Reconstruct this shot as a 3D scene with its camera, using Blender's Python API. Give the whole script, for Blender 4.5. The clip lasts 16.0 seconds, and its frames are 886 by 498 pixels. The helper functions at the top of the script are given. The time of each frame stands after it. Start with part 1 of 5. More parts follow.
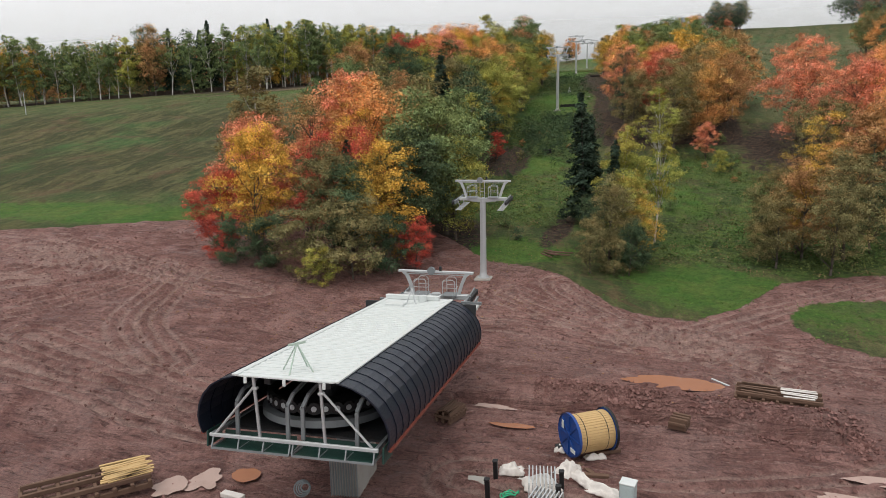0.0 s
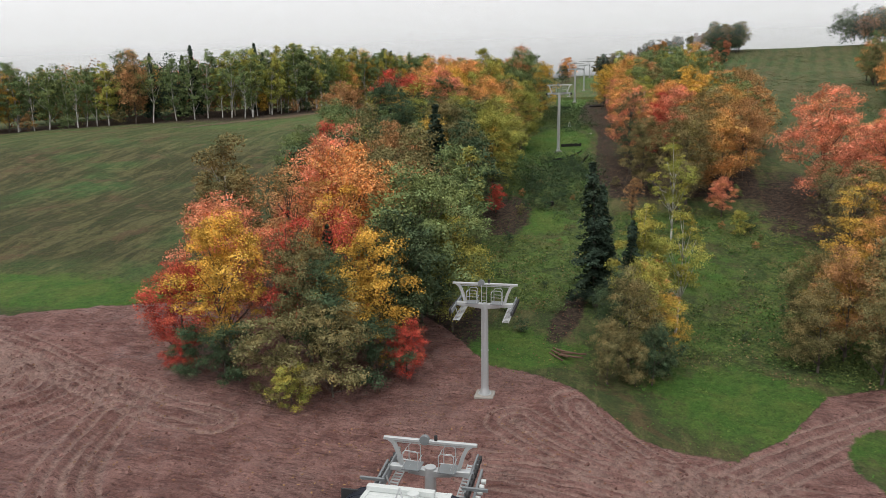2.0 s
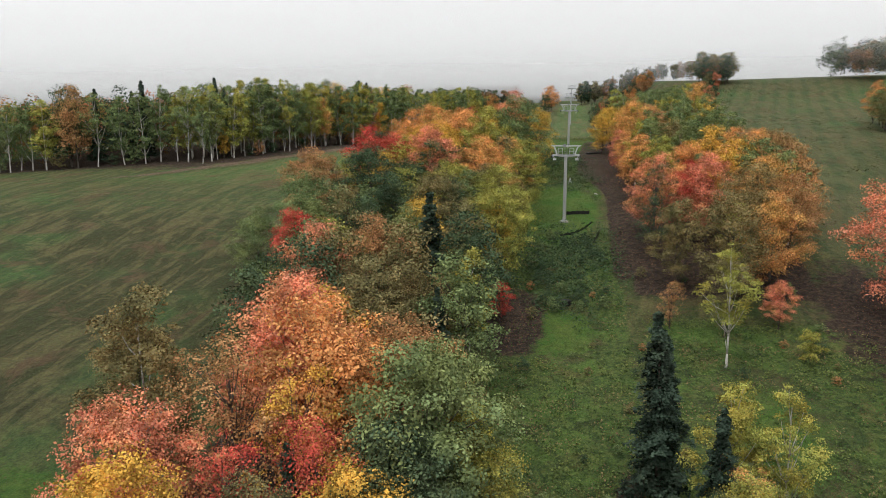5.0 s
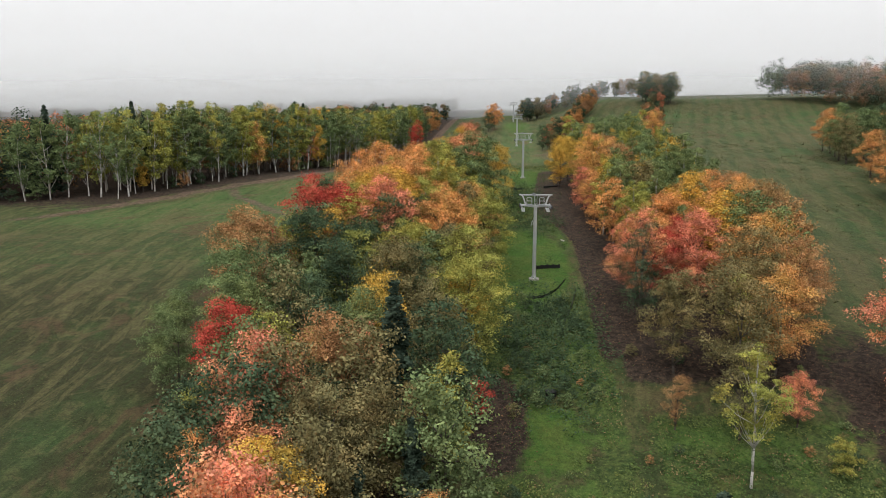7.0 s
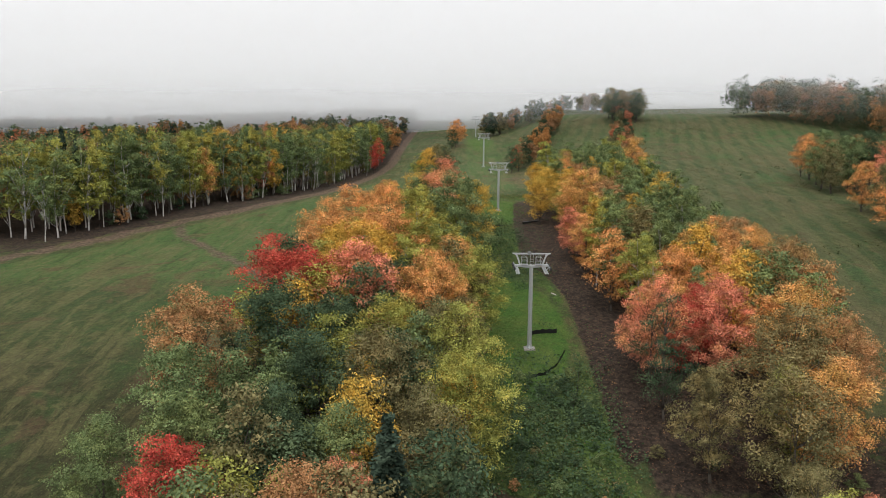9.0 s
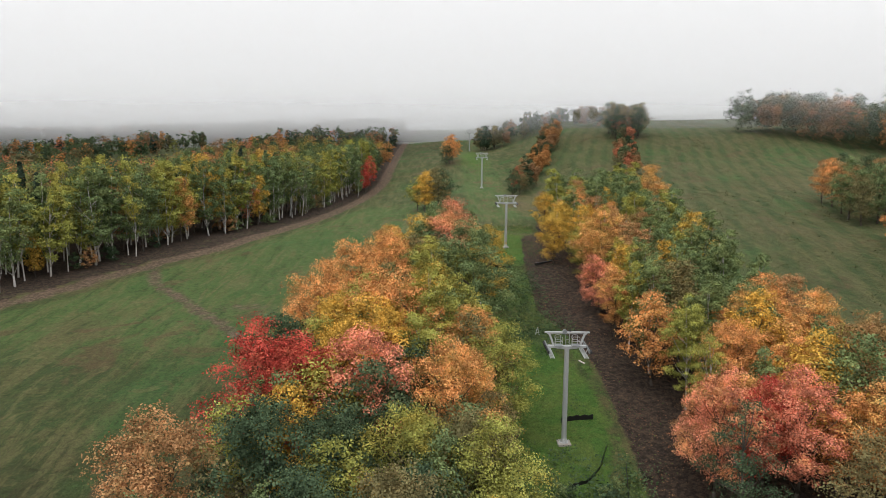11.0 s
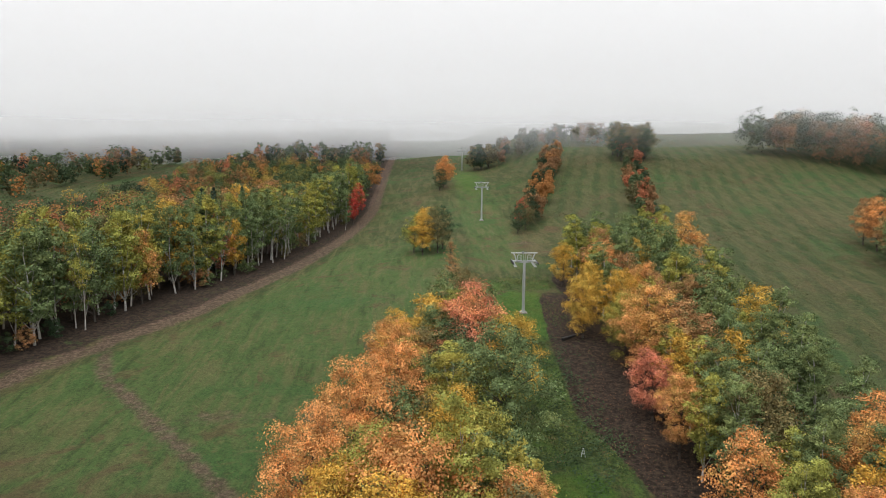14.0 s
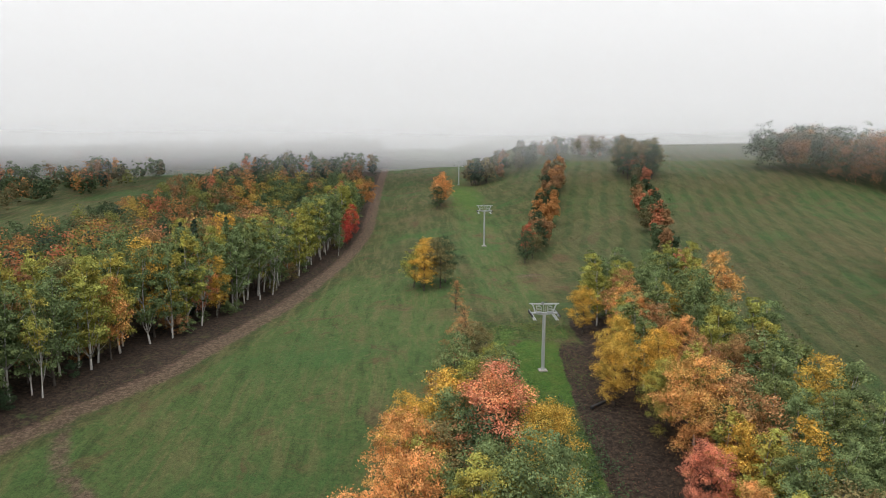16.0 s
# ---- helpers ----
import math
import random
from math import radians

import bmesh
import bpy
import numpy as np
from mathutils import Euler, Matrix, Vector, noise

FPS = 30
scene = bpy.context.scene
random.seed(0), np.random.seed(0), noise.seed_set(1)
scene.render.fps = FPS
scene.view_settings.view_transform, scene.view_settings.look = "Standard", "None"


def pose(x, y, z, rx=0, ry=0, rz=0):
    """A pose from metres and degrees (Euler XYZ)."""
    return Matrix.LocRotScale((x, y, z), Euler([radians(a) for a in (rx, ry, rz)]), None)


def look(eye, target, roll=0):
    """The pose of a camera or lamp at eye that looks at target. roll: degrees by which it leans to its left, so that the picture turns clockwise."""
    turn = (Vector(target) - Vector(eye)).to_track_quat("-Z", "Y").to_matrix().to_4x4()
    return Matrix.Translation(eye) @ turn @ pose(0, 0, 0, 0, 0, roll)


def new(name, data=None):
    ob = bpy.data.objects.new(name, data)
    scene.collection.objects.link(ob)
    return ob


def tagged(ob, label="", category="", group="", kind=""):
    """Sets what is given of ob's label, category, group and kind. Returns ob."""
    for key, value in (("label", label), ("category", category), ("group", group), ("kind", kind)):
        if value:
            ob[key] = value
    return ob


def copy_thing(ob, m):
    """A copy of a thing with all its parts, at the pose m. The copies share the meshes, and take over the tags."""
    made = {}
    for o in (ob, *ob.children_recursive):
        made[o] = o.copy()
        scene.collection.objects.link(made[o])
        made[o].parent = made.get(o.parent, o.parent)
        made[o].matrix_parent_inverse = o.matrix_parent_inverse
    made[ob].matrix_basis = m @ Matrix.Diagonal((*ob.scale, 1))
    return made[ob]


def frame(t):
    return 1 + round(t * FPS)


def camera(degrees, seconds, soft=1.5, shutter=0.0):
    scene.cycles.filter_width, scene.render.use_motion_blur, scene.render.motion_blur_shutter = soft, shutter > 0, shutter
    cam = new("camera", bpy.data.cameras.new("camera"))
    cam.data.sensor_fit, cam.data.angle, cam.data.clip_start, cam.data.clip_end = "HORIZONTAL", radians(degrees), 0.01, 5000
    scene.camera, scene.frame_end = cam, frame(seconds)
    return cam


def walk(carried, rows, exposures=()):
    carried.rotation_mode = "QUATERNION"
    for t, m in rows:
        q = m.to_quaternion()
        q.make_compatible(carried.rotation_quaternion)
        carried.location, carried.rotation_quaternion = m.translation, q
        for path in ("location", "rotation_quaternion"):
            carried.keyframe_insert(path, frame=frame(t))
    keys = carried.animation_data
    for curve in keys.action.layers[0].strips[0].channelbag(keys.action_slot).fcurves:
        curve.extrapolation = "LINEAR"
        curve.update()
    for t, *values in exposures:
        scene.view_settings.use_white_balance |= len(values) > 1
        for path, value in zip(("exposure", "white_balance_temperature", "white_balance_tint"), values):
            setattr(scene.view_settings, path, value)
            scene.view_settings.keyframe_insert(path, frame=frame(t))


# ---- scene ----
cam = camera(65.3, 16.0, soft=0.6)
METRES, EYE, TILT, LEAN, TURN = 130.0, 14.0, 0.0, 0.0, 13.5
ROWS = [
    (0.0, 0.0, 0.0, 0.0, -0.18, -11.16, 0.93),
    (0.5, 0.0007, 0.0152, 0.0124, -0.32, -11.06, 0.87),
    (1.0, 0.0008, 0.0333, 0.0244, -0.47, -10.89, 0.81),
    (1.5, 0.0004, 0.0552, 0.0366, -0.62, -10.7, 0.71),
    (2.0, -0.0007, 0.0786, 0.048, -0.76, -10.5, 0.62),
    (2.5, -0.0025, 0.1049, 0.0598, -0.9, -10.31, 0.52),
    (3.0, -0.0049, 0.1307, 0.0706, -1.03, -10.11, 0.42),
    (3.5, -0.0079, 0.1596, 0.0822, -1.16, -9.93, 0.33),
    (4.0, -0.0114, 0.1884, 0.0932, -1.58, -9.78, 0.25),
    (6.5, -0.0312, 0.3367, 0.1499, -6.88, -9.07, -0.13),
    (7.0, -0.0349, 0.3676, 0.1619, -8.44, -8.97, -0.18),
    (7.5, -0.0383, 0.3975, 0.1733, -9.57, -8.86, -0.22),
    (8.0, -0.0411, 0.4282, 0.1852, -10.54, -8.75, -0.24),
    (8.5, -0.0435, 0.4579, 0.1964, -11.42, -8.65, -0.26),
    (9.0, -0.0453, 0.4878, 0.2077, -12.22, -8.56, -0.3),
    (11.5, -0.0467, 0.6423, 0.2655, -13.46, -8.24, -0.26),
    (12.0, -0.046, 0.6731, 0.2766, -13.56, -8.2, -0.24),
    (12.5, -0.0449, 0.7052, 0.2884, -13.61, -8.18, -0.26),
    (13.0, -0.0435, 0.7365, 0.2995, -14.17, -8.14, -0.25),
    (13.5, -0.0421, 0.7686, 0.3113, -14.47, -8.11, -0.23),
    (14.0, -0.0404, 0.7984, 0.3221, -14.86, -8.11, -0.25),
    (14.5, -0.0387, 0.8323, 0.3338, -15.36, -8.07, -0.28),
    (15.0, -0.0371, 0.8621, 0.3448, -15.6, -8.04, -0.27),
    (15.5, -0.0354, 0.8943, 0.3563, -15.62, -7.99, -0.26),
    (16.0, -0.0336, 0.925, 0.3676, -15.75, -7.96, -0.26),
]
walk(cam, [(t, pose(10.8, 0, EYE, TILT, LEAN, TURN) @ pose(METRES * x, METRES * y, METRES * z, 90 + pitch, roll, yaw)) for t, x, y, z, yaw, pitch, roll in ROWS])

# ---- light ----
world = bpy.data.worlds.new("overcast_world")
scene.world = world
world.use_nodes = True
wn, wl = world.node_tree.nodes, world.node_tree.links
wn.clear()
sky = wn.new("ShaderNodeTexSky")
sky.sky_type, sky.sun_disc = "NISHITA", False
sky.sun_elevation, sky.sun_rotation = radians(50), radians(200)
cloud = wn.new("ShaderNodeMix")
cloud.data_type = "RGBA"
cloud.inputs[0].default_value = 0.93
cloud.inputs[7].default_value = (9.3, 9.4, 9.55, 1)
backg = wn.new("ShaderNodeBackground")
backg.inputs[1].default_value = 0.0955
wout = wn.new("ShaderNodeOutputWorld")
wl.new(sky.outputs[0], cloud.inputs[6])
wl.new(cloud.outputs[2], backg.inputs[0])
wl.new(backg.outputs[0], wout.inputs[0])

sun = new("sun", bpy.data.lights.new("sun", "SUN"))
sun.data.energy, sun.data.angle, sun.data.color = 1.8, radians(60), (1.0, 0.96, 0.9)
sun.matrix_world = look((-25, -70, 190), (0, 0, 0))

# ---- materials ----


class Nodes:
    """A small node-tree writer for one material."""

    def __init__(self, name):
        self.mat = bpy.data.materials.new(name)
        self.mat.use_nodes = True
        self.n, self.l = self.mat.node_tree.nodes, self.mat.node_tree.links
        self.n.clear()
        self.out = self.n.new("ShaderNodeOutputMaterial")

    def put(self, socket, value):
        if isinstance(value, bpy.types.NodeSocket):
            self.l.new(value, socket)
        elif isinstance(value, tuple) and len(value) == 3 and socket.type == "RGBA":
            socket.default_value = (*value, 1)
        else:
            socket.default_value = value

    def mix(self, f, a, b, blend="MIX"):
        m = self.n.new("ShaderNodeMix")
        m.data_type, m.blend_type = "RGBA", blend
        self.put(m.inputs[0], f), self.put(m.inputs[6], a), self.put(m.inputs[7], b)
        return m.outputs[2]

    def math(self, op, a, b=0.0, clamp=False):
        m = self.n.new("ShaderNodeMath")
        m.operation, m.use_clamp = op, clamp
        self.put(m.inputs[0], a), self.put(m.inputs[1], b)
        return m.outputs[0]

    def ramp(self, v, lo, hi, a=0.0, b=1.0):
        m = self.n.new("ShaderNodeMapRange")
        m.interpolation_type = "SMOOTHSTEP"
        for i, x in enumerate((v, lo, hi, a, b)):
            self.put(m.inputs[i], x)
        return m.outputs[0]

    def coords(self, kind="Object", scale=(1, 1, 1), turn=(0, 0, 0)):
        t, m = self.n.new("ShaderNodeTexCoord"), self.n.new("ShaderNodeMapping")
        self.l.new(t.outputs[kind], m.inputs[0])
        m.inputs[3].default_value, m.inputs[2].default_value = scale, turn
        return m.outputs[0]

    def noise(self, vec, scale, detail=4.0, rough=0.55, warp=0.0):
        t = self.n.new("ShaderNodeTexNoise")
        self.put(t.inputs["Vector"], vec)
        t.inputs["Scale"].default_value, t.inputs["Detail"].default_value = scale, detail
        t.inputs["Roughness"].default_value, t.inputs["Distortion"].default_value = rough, warp
        return t.outputs[0]

    def wave(self, vec, scale, warp=2.0, detail=2.0):
        t = self.n.new("ShaderNodeTexWave")
        self.put(t.inputs["Vector"], vec)
        t.inputs["Scale"].default_value, t.inputs["Distortion"].default_value = scale, warp
        t.inputs["Detail"].default_value = detail
        return t.outputs[1]

    def attribute(self, name):
        a = self.n.new("ShaderNodeAttribute")
        a.attribute_name = name
        return a.outputs["Fac"]

    def island(self):
        return self.n.new("ShaderNodeNewGeometry").outputs["Random Per Island"]

    def each(self):
        return self.n.new("ShaderNodeObjectInfo").outputs["Random"]

    def bump(self, height, strength=0.3, distance=0.05):
        b = self.n.new("ShaderNodeBump")
        b.inputs["Strength"].default_value, b.inputs["Distance"].default_value = strength, distance
        self.put(b.inputs["Height"], height)
        return b.outputs[0]

    def surface(self, colour, rough=0.6, metal=0.0, normal=None, specular=0.4):
        p = self.n.new("ShaderNodeBsdfPrincipled")
        self.put(p.inputs["Base Color"], colour), self.put(p.inputs["Roughness"], rough)
        self.put(p.inputs["Metallic"], metal), self.put(p.inputs["Specular IOR Level"], specular)
        if normal:
            self.l.new(normal, p.inputs["Normal"])
        self.l.new(p.outputs[0], self.out.inputs[0])
        return self.mat


def plain(name, colour, rough=0.6, metal=0.0, wear=0.25, scale=1.5, dirt=(0.12, 0.07, 0.05), grain=14.0):
    """Painted or bare matter with soft stains and fine grain."""
    k = Nodes(name)
    v = k.coords()
    stain = k.ramp(k.noise(v, scale, 6, 0.65), 0.45, 0.75, 0.0, wear)
    fine = k.noise(v, grain, 5, 0.7)
    c = k.mix(stain, colour, dirt)
    c = k.mix(0.35, c, k.mix(fine, tuple(x * 0.55 for x in colour), tuple(min(1.0, x * 1.35) for x in colour)))
    return k.surface(c, k.ramp(fine, 0.3, 0.7, rough - 0.08, rough + 0.1), metal, k.bump(fine, 0.15, 0.01))


def leaves(name, main, other, shade_tint, patch=0.5):
    """Foliage: each leaf its own tint, whole sprays shifting towards a second colour, and single trees a little apart.
    Shade inside the crown is painted in as dark leaves and patches.
    """
    k = Nodes(name)
    v = k.coords()
    spray = k.ramp(k.math("ADD", k.noise(v, 0.35, 3, 0.6), k.math("MULTIPLY", k.each(), 0.16)), 0.56, 0.74, 0.0, patch)
    c = k.mix(spray, main, other)
    r = k.island()
    # random leaves tinted dark, which also deepens the crown's shadows in the colour
    c = k.mix(k.ramp(r, 0.5, 1.0, 0.0, 0.5), c, tuple(x * 0.85 for x in shade_tint))
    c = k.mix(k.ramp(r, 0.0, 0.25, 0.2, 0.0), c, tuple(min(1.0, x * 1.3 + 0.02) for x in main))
    # noise patches darken or lighten the leaf colour, painted shade between the sprays
    shade_tone = k.ramp(k.noise(v, 0.8, 3, 0.6), 0.36, 0.64, 0.42, 1.3)
    c = k.mix(1.0, c, shade_tone, "MULTIPLY")
    d, t, m = k.n.new("ShaderNodeBsdfDiffuse"), k.n.new("ShaderNodeBsdfTranslucent"), k.n.new("ShaderNodeMixShader")
    k.l.new(c, d.inputs[0]), k.l.new(c, t.inputs[0])
    m.inputs[0].default_value = 0.06
    k.l.new(d.outputs[0], m.inputs[1]), k.l.new(t.outputs[0], m.inputs[2])
    k.l.new(m.outputs[0], k.out.inputs[0])
    return k.mat


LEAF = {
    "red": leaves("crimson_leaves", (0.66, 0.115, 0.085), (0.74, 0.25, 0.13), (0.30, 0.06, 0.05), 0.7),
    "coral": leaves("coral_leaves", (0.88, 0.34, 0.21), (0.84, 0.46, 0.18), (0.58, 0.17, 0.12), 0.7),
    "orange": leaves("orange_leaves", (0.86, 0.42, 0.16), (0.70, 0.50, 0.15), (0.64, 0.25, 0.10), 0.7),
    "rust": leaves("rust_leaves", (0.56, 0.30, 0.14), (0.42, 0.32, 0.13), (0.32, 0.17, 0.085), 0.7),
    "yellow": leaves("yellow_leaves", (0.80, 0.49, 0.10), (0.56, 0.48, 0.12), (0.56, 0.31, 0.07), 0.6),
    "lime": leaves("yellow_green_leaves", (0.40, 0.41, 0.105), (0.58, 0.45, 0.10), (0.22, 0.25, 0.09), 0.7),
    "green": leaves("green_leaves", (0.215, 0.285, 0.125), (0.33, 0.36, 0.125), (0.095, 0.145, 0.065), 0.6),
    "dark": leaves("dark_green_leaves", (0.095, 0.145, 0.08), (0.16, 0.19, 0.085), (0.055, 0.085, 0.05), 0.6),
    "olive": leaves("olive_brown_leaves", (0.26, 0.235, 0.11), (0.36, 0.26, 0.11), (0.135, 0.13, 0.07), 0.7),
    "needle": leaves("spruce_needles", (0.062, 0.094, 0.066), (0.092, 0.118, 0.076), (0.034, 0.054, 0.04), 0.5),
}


def bark_material(name, a, b, band=0.0):
    k = Nodes(name)
    v = k.coords(scale=(1, 1, 0.25))
    c = k.mix(k.noise(v, 9, 6, 0.7), a, b)
    if band:
        k2 = k.coords(scale=(1, 1, 4))
        c = k.mix(k.ramp(k.noise(k2, 2.2, 4, 0.6), 0.56, 0.66, 0.0, band), c, (0.03, 0.027, 0.025))
    return k.surface(c, 0.85, normal=k.bump(k.noise(v, 14, 5, 0.7), 0.5, 0.03), specular=0.2)


BARK = bark_material("grey_brown_bark", (0.06, 0.05, 0.042), (0.14, 0.12, 0.10))
BIRCH = bark_material("white_birch_bark", (0.42, 0.40, 0.37), (0.62, 0.60, 0.56), 0.85)


def ground_material():
    k = Nodes("hillside_ground")
    v = k.coords()
    big, mid, fine = k.noise(v, 0.035, 4, 0.6), k.noise(v, 0.28, 5, 0.65, 0.6), k.noise(v, 1.5, 8, 0.8, 0.3)
    tiny = k.noise(v, 5.0, 5, 0.85)
    rag = k.math("MULTIPLY", k.math("SUBTRACT", k.noise(v, 0.5, 6, 0.7), 0.5), 0.9)

    def zone(name, lo=0.35, hi=0.65, top=1.0):
        return k.ramp(k.math("ADD", k.attribute(name), rag), lo, hi, 0.0, top)

    # mown meadow: dull olive, tan and fresh green streaks down the slope
    streak = k.noise(k.coords(scale=(1.0, 0.13, 1.0), turn=(0, 0, 0.55)), 0.42, 6, 0.7, 0.5)
    c = k.mix(k.ramp(mid, 0.35, 0.7), (0.080, 0.092, 0.034), (0.058, 0.092, 0.030))
    c = k.mix(zone("dry", 0.3, 0.8, 0.85), c, (0.052, 0.050, 0.021))
    c = k.mix(zone("fresh", 0.3, 0.8, 0.8), c, (0.088, 0.150, 0.044))
    c = k.mix(k.ramp(streak, 0.47, 0.6, 0.0, 0.6), c, (0.165, 0.150, 0.066))
    c = k.mix(k.ramp(big, 0.52, 0.66, 0.0, 0.7), c, (0.060, 0.135, 0.038))
    c = k.mix(k.ramp(big, 0.46, 0.34, 0.0, 0.6), c, (0.150, 0.115, 0.058))
    c = k.mix(k.ramp(streak, 0.46, 0.36, 0.0, 0.6), c, (0.050, 0.074, 0.024))
    c = k.mix(k.ramp(k.noise(v, 0.09, 4, 0.65, 0.8), 0.56, 0.66, 0.0, 0.6), c, (0.135, 0.082, 0.048))
    c = k.mix(k.ramp(k.noise(v, 0.75, 6, 0.78, 0.4), 0.52, 0.64, 0.0, 0.4), c, (0.044, 0.066, 0.022))
    c = k.mix(k.ramp(k.noise(v, 0.22, 5, 0.7, 1.2), 0.54, 0.66, 0.0, 0.5), c, (0.165, 0.150, 0.066))
    # mowing stripes on the piste
    bands = k.wave(k.coords(turn=(0, 0, 0.255)), 0.054, 2.2, 2.5)
    c = k.mix(k.math("MULTIPLY", k.ramp(bands, 0.35, 0.75), zone("stripe", 0.35, 0.65, 0.5)), c, (0.108, 0.108, 0.050))
    c = k.mix(k.math("MULTIPLY", k.ramp(bands, 0.45, 0.1), zone("stripe", 0.35, 0.65, 0.45)), c, (0.056, 0.086, 0.034))
    # lush seeded grass
    lush = k.mix(k.ramp(mid, 0.35, 0.7), (0.066, 0.145, 0.026), (0.115, 0.165, 0.037))
    c = k.mix(zone("lush", 0.35, 0.6), c, lush)
    # rank weeds
    weed = k.mix(k.ramp(fine, 0.35, 0.65), (0.052, 0.096, 0.028), (0.115, 0.152, 0.043))
    weed = k.mix(k.ramp(mid, 0.52, 0.7, 0.0, 0.6), weed, (0.170, 0.145, 0.058))
    weed = k.mix(k.ramp(k.noise(v, 0.11, 4, 0.65), 0.5, 0.64, 0.0, 0.75), weed, (0.105, 0.190, 0.040))
    weed = k.mix(k.ramp(k.noise(v, 0.16, 4, 0.7, 1.0), 0.44, 0.34, 0.0, 0.7), weed, (0.042, 0.056, 0.023))
    c = k.mix(zone("weeds", 0.35, 0.6), c, weed)
    # leaf litter on dark soil
    dead = k.mix(k.ramp(fine, 0.4, 0.6), (0.034, 0.026, 0.020), (0.080, 0.056, 0.041))
    dead = k.mix(k.ramp(tiny, 0.58, 0.68, 0.0, 0.8), dead, (0.19, 0.09, 0.05))
    c = k.mix(zone("litter", 0.35, 0.6), c, dead)
    # bare red-brown earth
    mud = k.mix(k.ramp(k.noise(v, 0.3, 5, 0.6, 1.2), 0.34, 0.66), (0.250, 0.124, 0.110), (0.45, 0.252, 0.224))
    mud = k.mix(k.ramp(fine, 0.42, 0.72, 0.0, 0.55), mud, (0.135, 0.060, 0.052))
    mud = k.mix(k.ramp(k.noise(v, 0.12, 3, 0.6), 0.5, 0.62, 0.0, 0.5), mud, (0.34, 0.205, 0.185))
    tracks = k.noise(k.coords(scale=(0.22, 1.8, 1), turn=(0, 0, 0.3)), 1.4, 7, 0.72, 1.6)
    mud = k.mix(k.ramp(tracks, 0.47, 0.36, 0.0, 0.7), mud, (0.095, 0.045, 0.040))
    mud = k.mix(k.ramp(tracks, 0.55, 0.64, 0.0, 0.6), mud, (0.40, 0.265, 0.235))
    drag = k.noise(k.coords(scale=(0.4, 2.2, 1), turn=(0, 0, -0.45)), 1.9, 6, 0.75, 0.8)
    mud = k.mix(k.ramp(drag, 0.44, 0.34, 0.0, 0.75), mud, (0.085, 0.040, 0.036))
    mud = k.mix(k.ramp(drag, 0.57, 0.66, 0.0, 0.6), mud, (0.47, 0.32, 0.285))
    mud = k.mix(k.ramp(k.attribute("wheel"), 0.3, 0.9, 0.0, 0.6), mud, (0.50, 0.345, 0.30))
    mud = k.mix(k.math("MULTIPLY", k.ramp(tiny, 0.64, 0.7, 0.0, 0.8), zone("fallen", 0.4, 0.8)), mud, (0.42, 0.22, 0.10))
    bare = zone("mud", 0.4, 0.6)
    c = k.mix(bare, c, mud)
    c = k.mix(zone("path", 0.35, 0.75, 0.85), c, k.mix(k.ramp(fine, 0.4, 0.65), (0.115, 0.076, 0.056), (0.215, 0.145, 0.110)))
    # shading of small lumps painted into the colour: hollows darker, tops brighter
    lumps = k.ramp(k.math("ADD", k.math("MULTIPLY", tiny, 0.5), k.math("MULTIPLY", fine, 0.5)), 0.33, 0.67)
    c = k.mix(1.0, c, k.mix(lumps, (0.45, 0.45, 0.47), (1.5, 1.5, 1.45)), "MULTIPLY")
    wet = k.math("MULTIPLY", bare, k.ramp(mid, 0.45, 0.65, 0.0, 1.0))
    rough = k.math("SUBTRACT", 0.95, k.math("MULTIPLY", wet, 0.55))
    h = k.math("ADD", k.math("ADD", fine, k.math("MULTIPLY", tiny, 0.5)), k.math("MULTIPLY", tracks, k.math("MULTIPLY", bare, 1.5)))
    return k.surface(c, rough, normal=k.bump(h, 1.0, 0.35), specular=0.25)


GROUND = ground_material()
STEEL = plain("galvanised_steel", (0.52, 0.54, 0.55), 0.5, 0.35, 0.12, 2.0, (0.3, 0.27, 0.24))
WHITE = plain("white_painted_steel", (0.60, 0.63, 0.62), 0.45, 0.0, 0.12, 1.2, (0.42, 0.40, 0.36))
NAVY = plain("dark_blue_plastic_hood", (0.012, 0.017, 0.030), 0.38, 0.0, 0.10, 0.8, (0.05, 0.045, 0.045))
PALEGREEN = plain("pale_green_paint", (0.42, 0.52, 0.45), 0.5)
DKGREEN = plain("dark_green_steel", (0.018, 0.055, 0.045), 0.45, 0.0, 0.2)
GREY = plain("grey_steel", (0.24, 0.26, 0.27), 0.5, 0.3, 0.25)
RUBBER = plain("black_rubber", (0.012, 0.012, 0.013), 0.6, 0.0, 0.2)
DARK = plain("dark_machine_steel", (0.035, 0.037, 0.04), 0.55, 0.2, 0.3)
CONCRETE = plain("pale_concrete", (0.36, 0.34, 0.31), 0.9, 0.0, 0.5, 0.9, (0.16, 0.10, 0.08))
REDTRIM = plain("red_oxide_edge", (0.24, 0.06, 0.04), 0.6, 0.0, 0.3)
BLUE = plain("blue_painted_steel", (0.012, 0.062, 0.26), 0.4, 0.1, 0.2)
PINE = plain("pale_new_timber", (0.52, 0.35, 0.16), 0.75, 0.0, 0.25, 2.0, (0.25, 0.14, 0.06), 20)
OLDWOOD = plain("weathered_timber", (0.135, 0.078, 0.053), 0.85, 0.0, 0.5, 1.5, (0.07, 0.045, 0.035), 20)
TARP = plain("dirty_white_sheeting", (0.66, 0.62, 0.58), 0.5, 0.0, 0.5, 1.2, (0.25, 0.16, 0.13))
BLACK = plain("black_plastic", (0.010, 0.010, 0.011), 0.5, 0.0, 0.1)


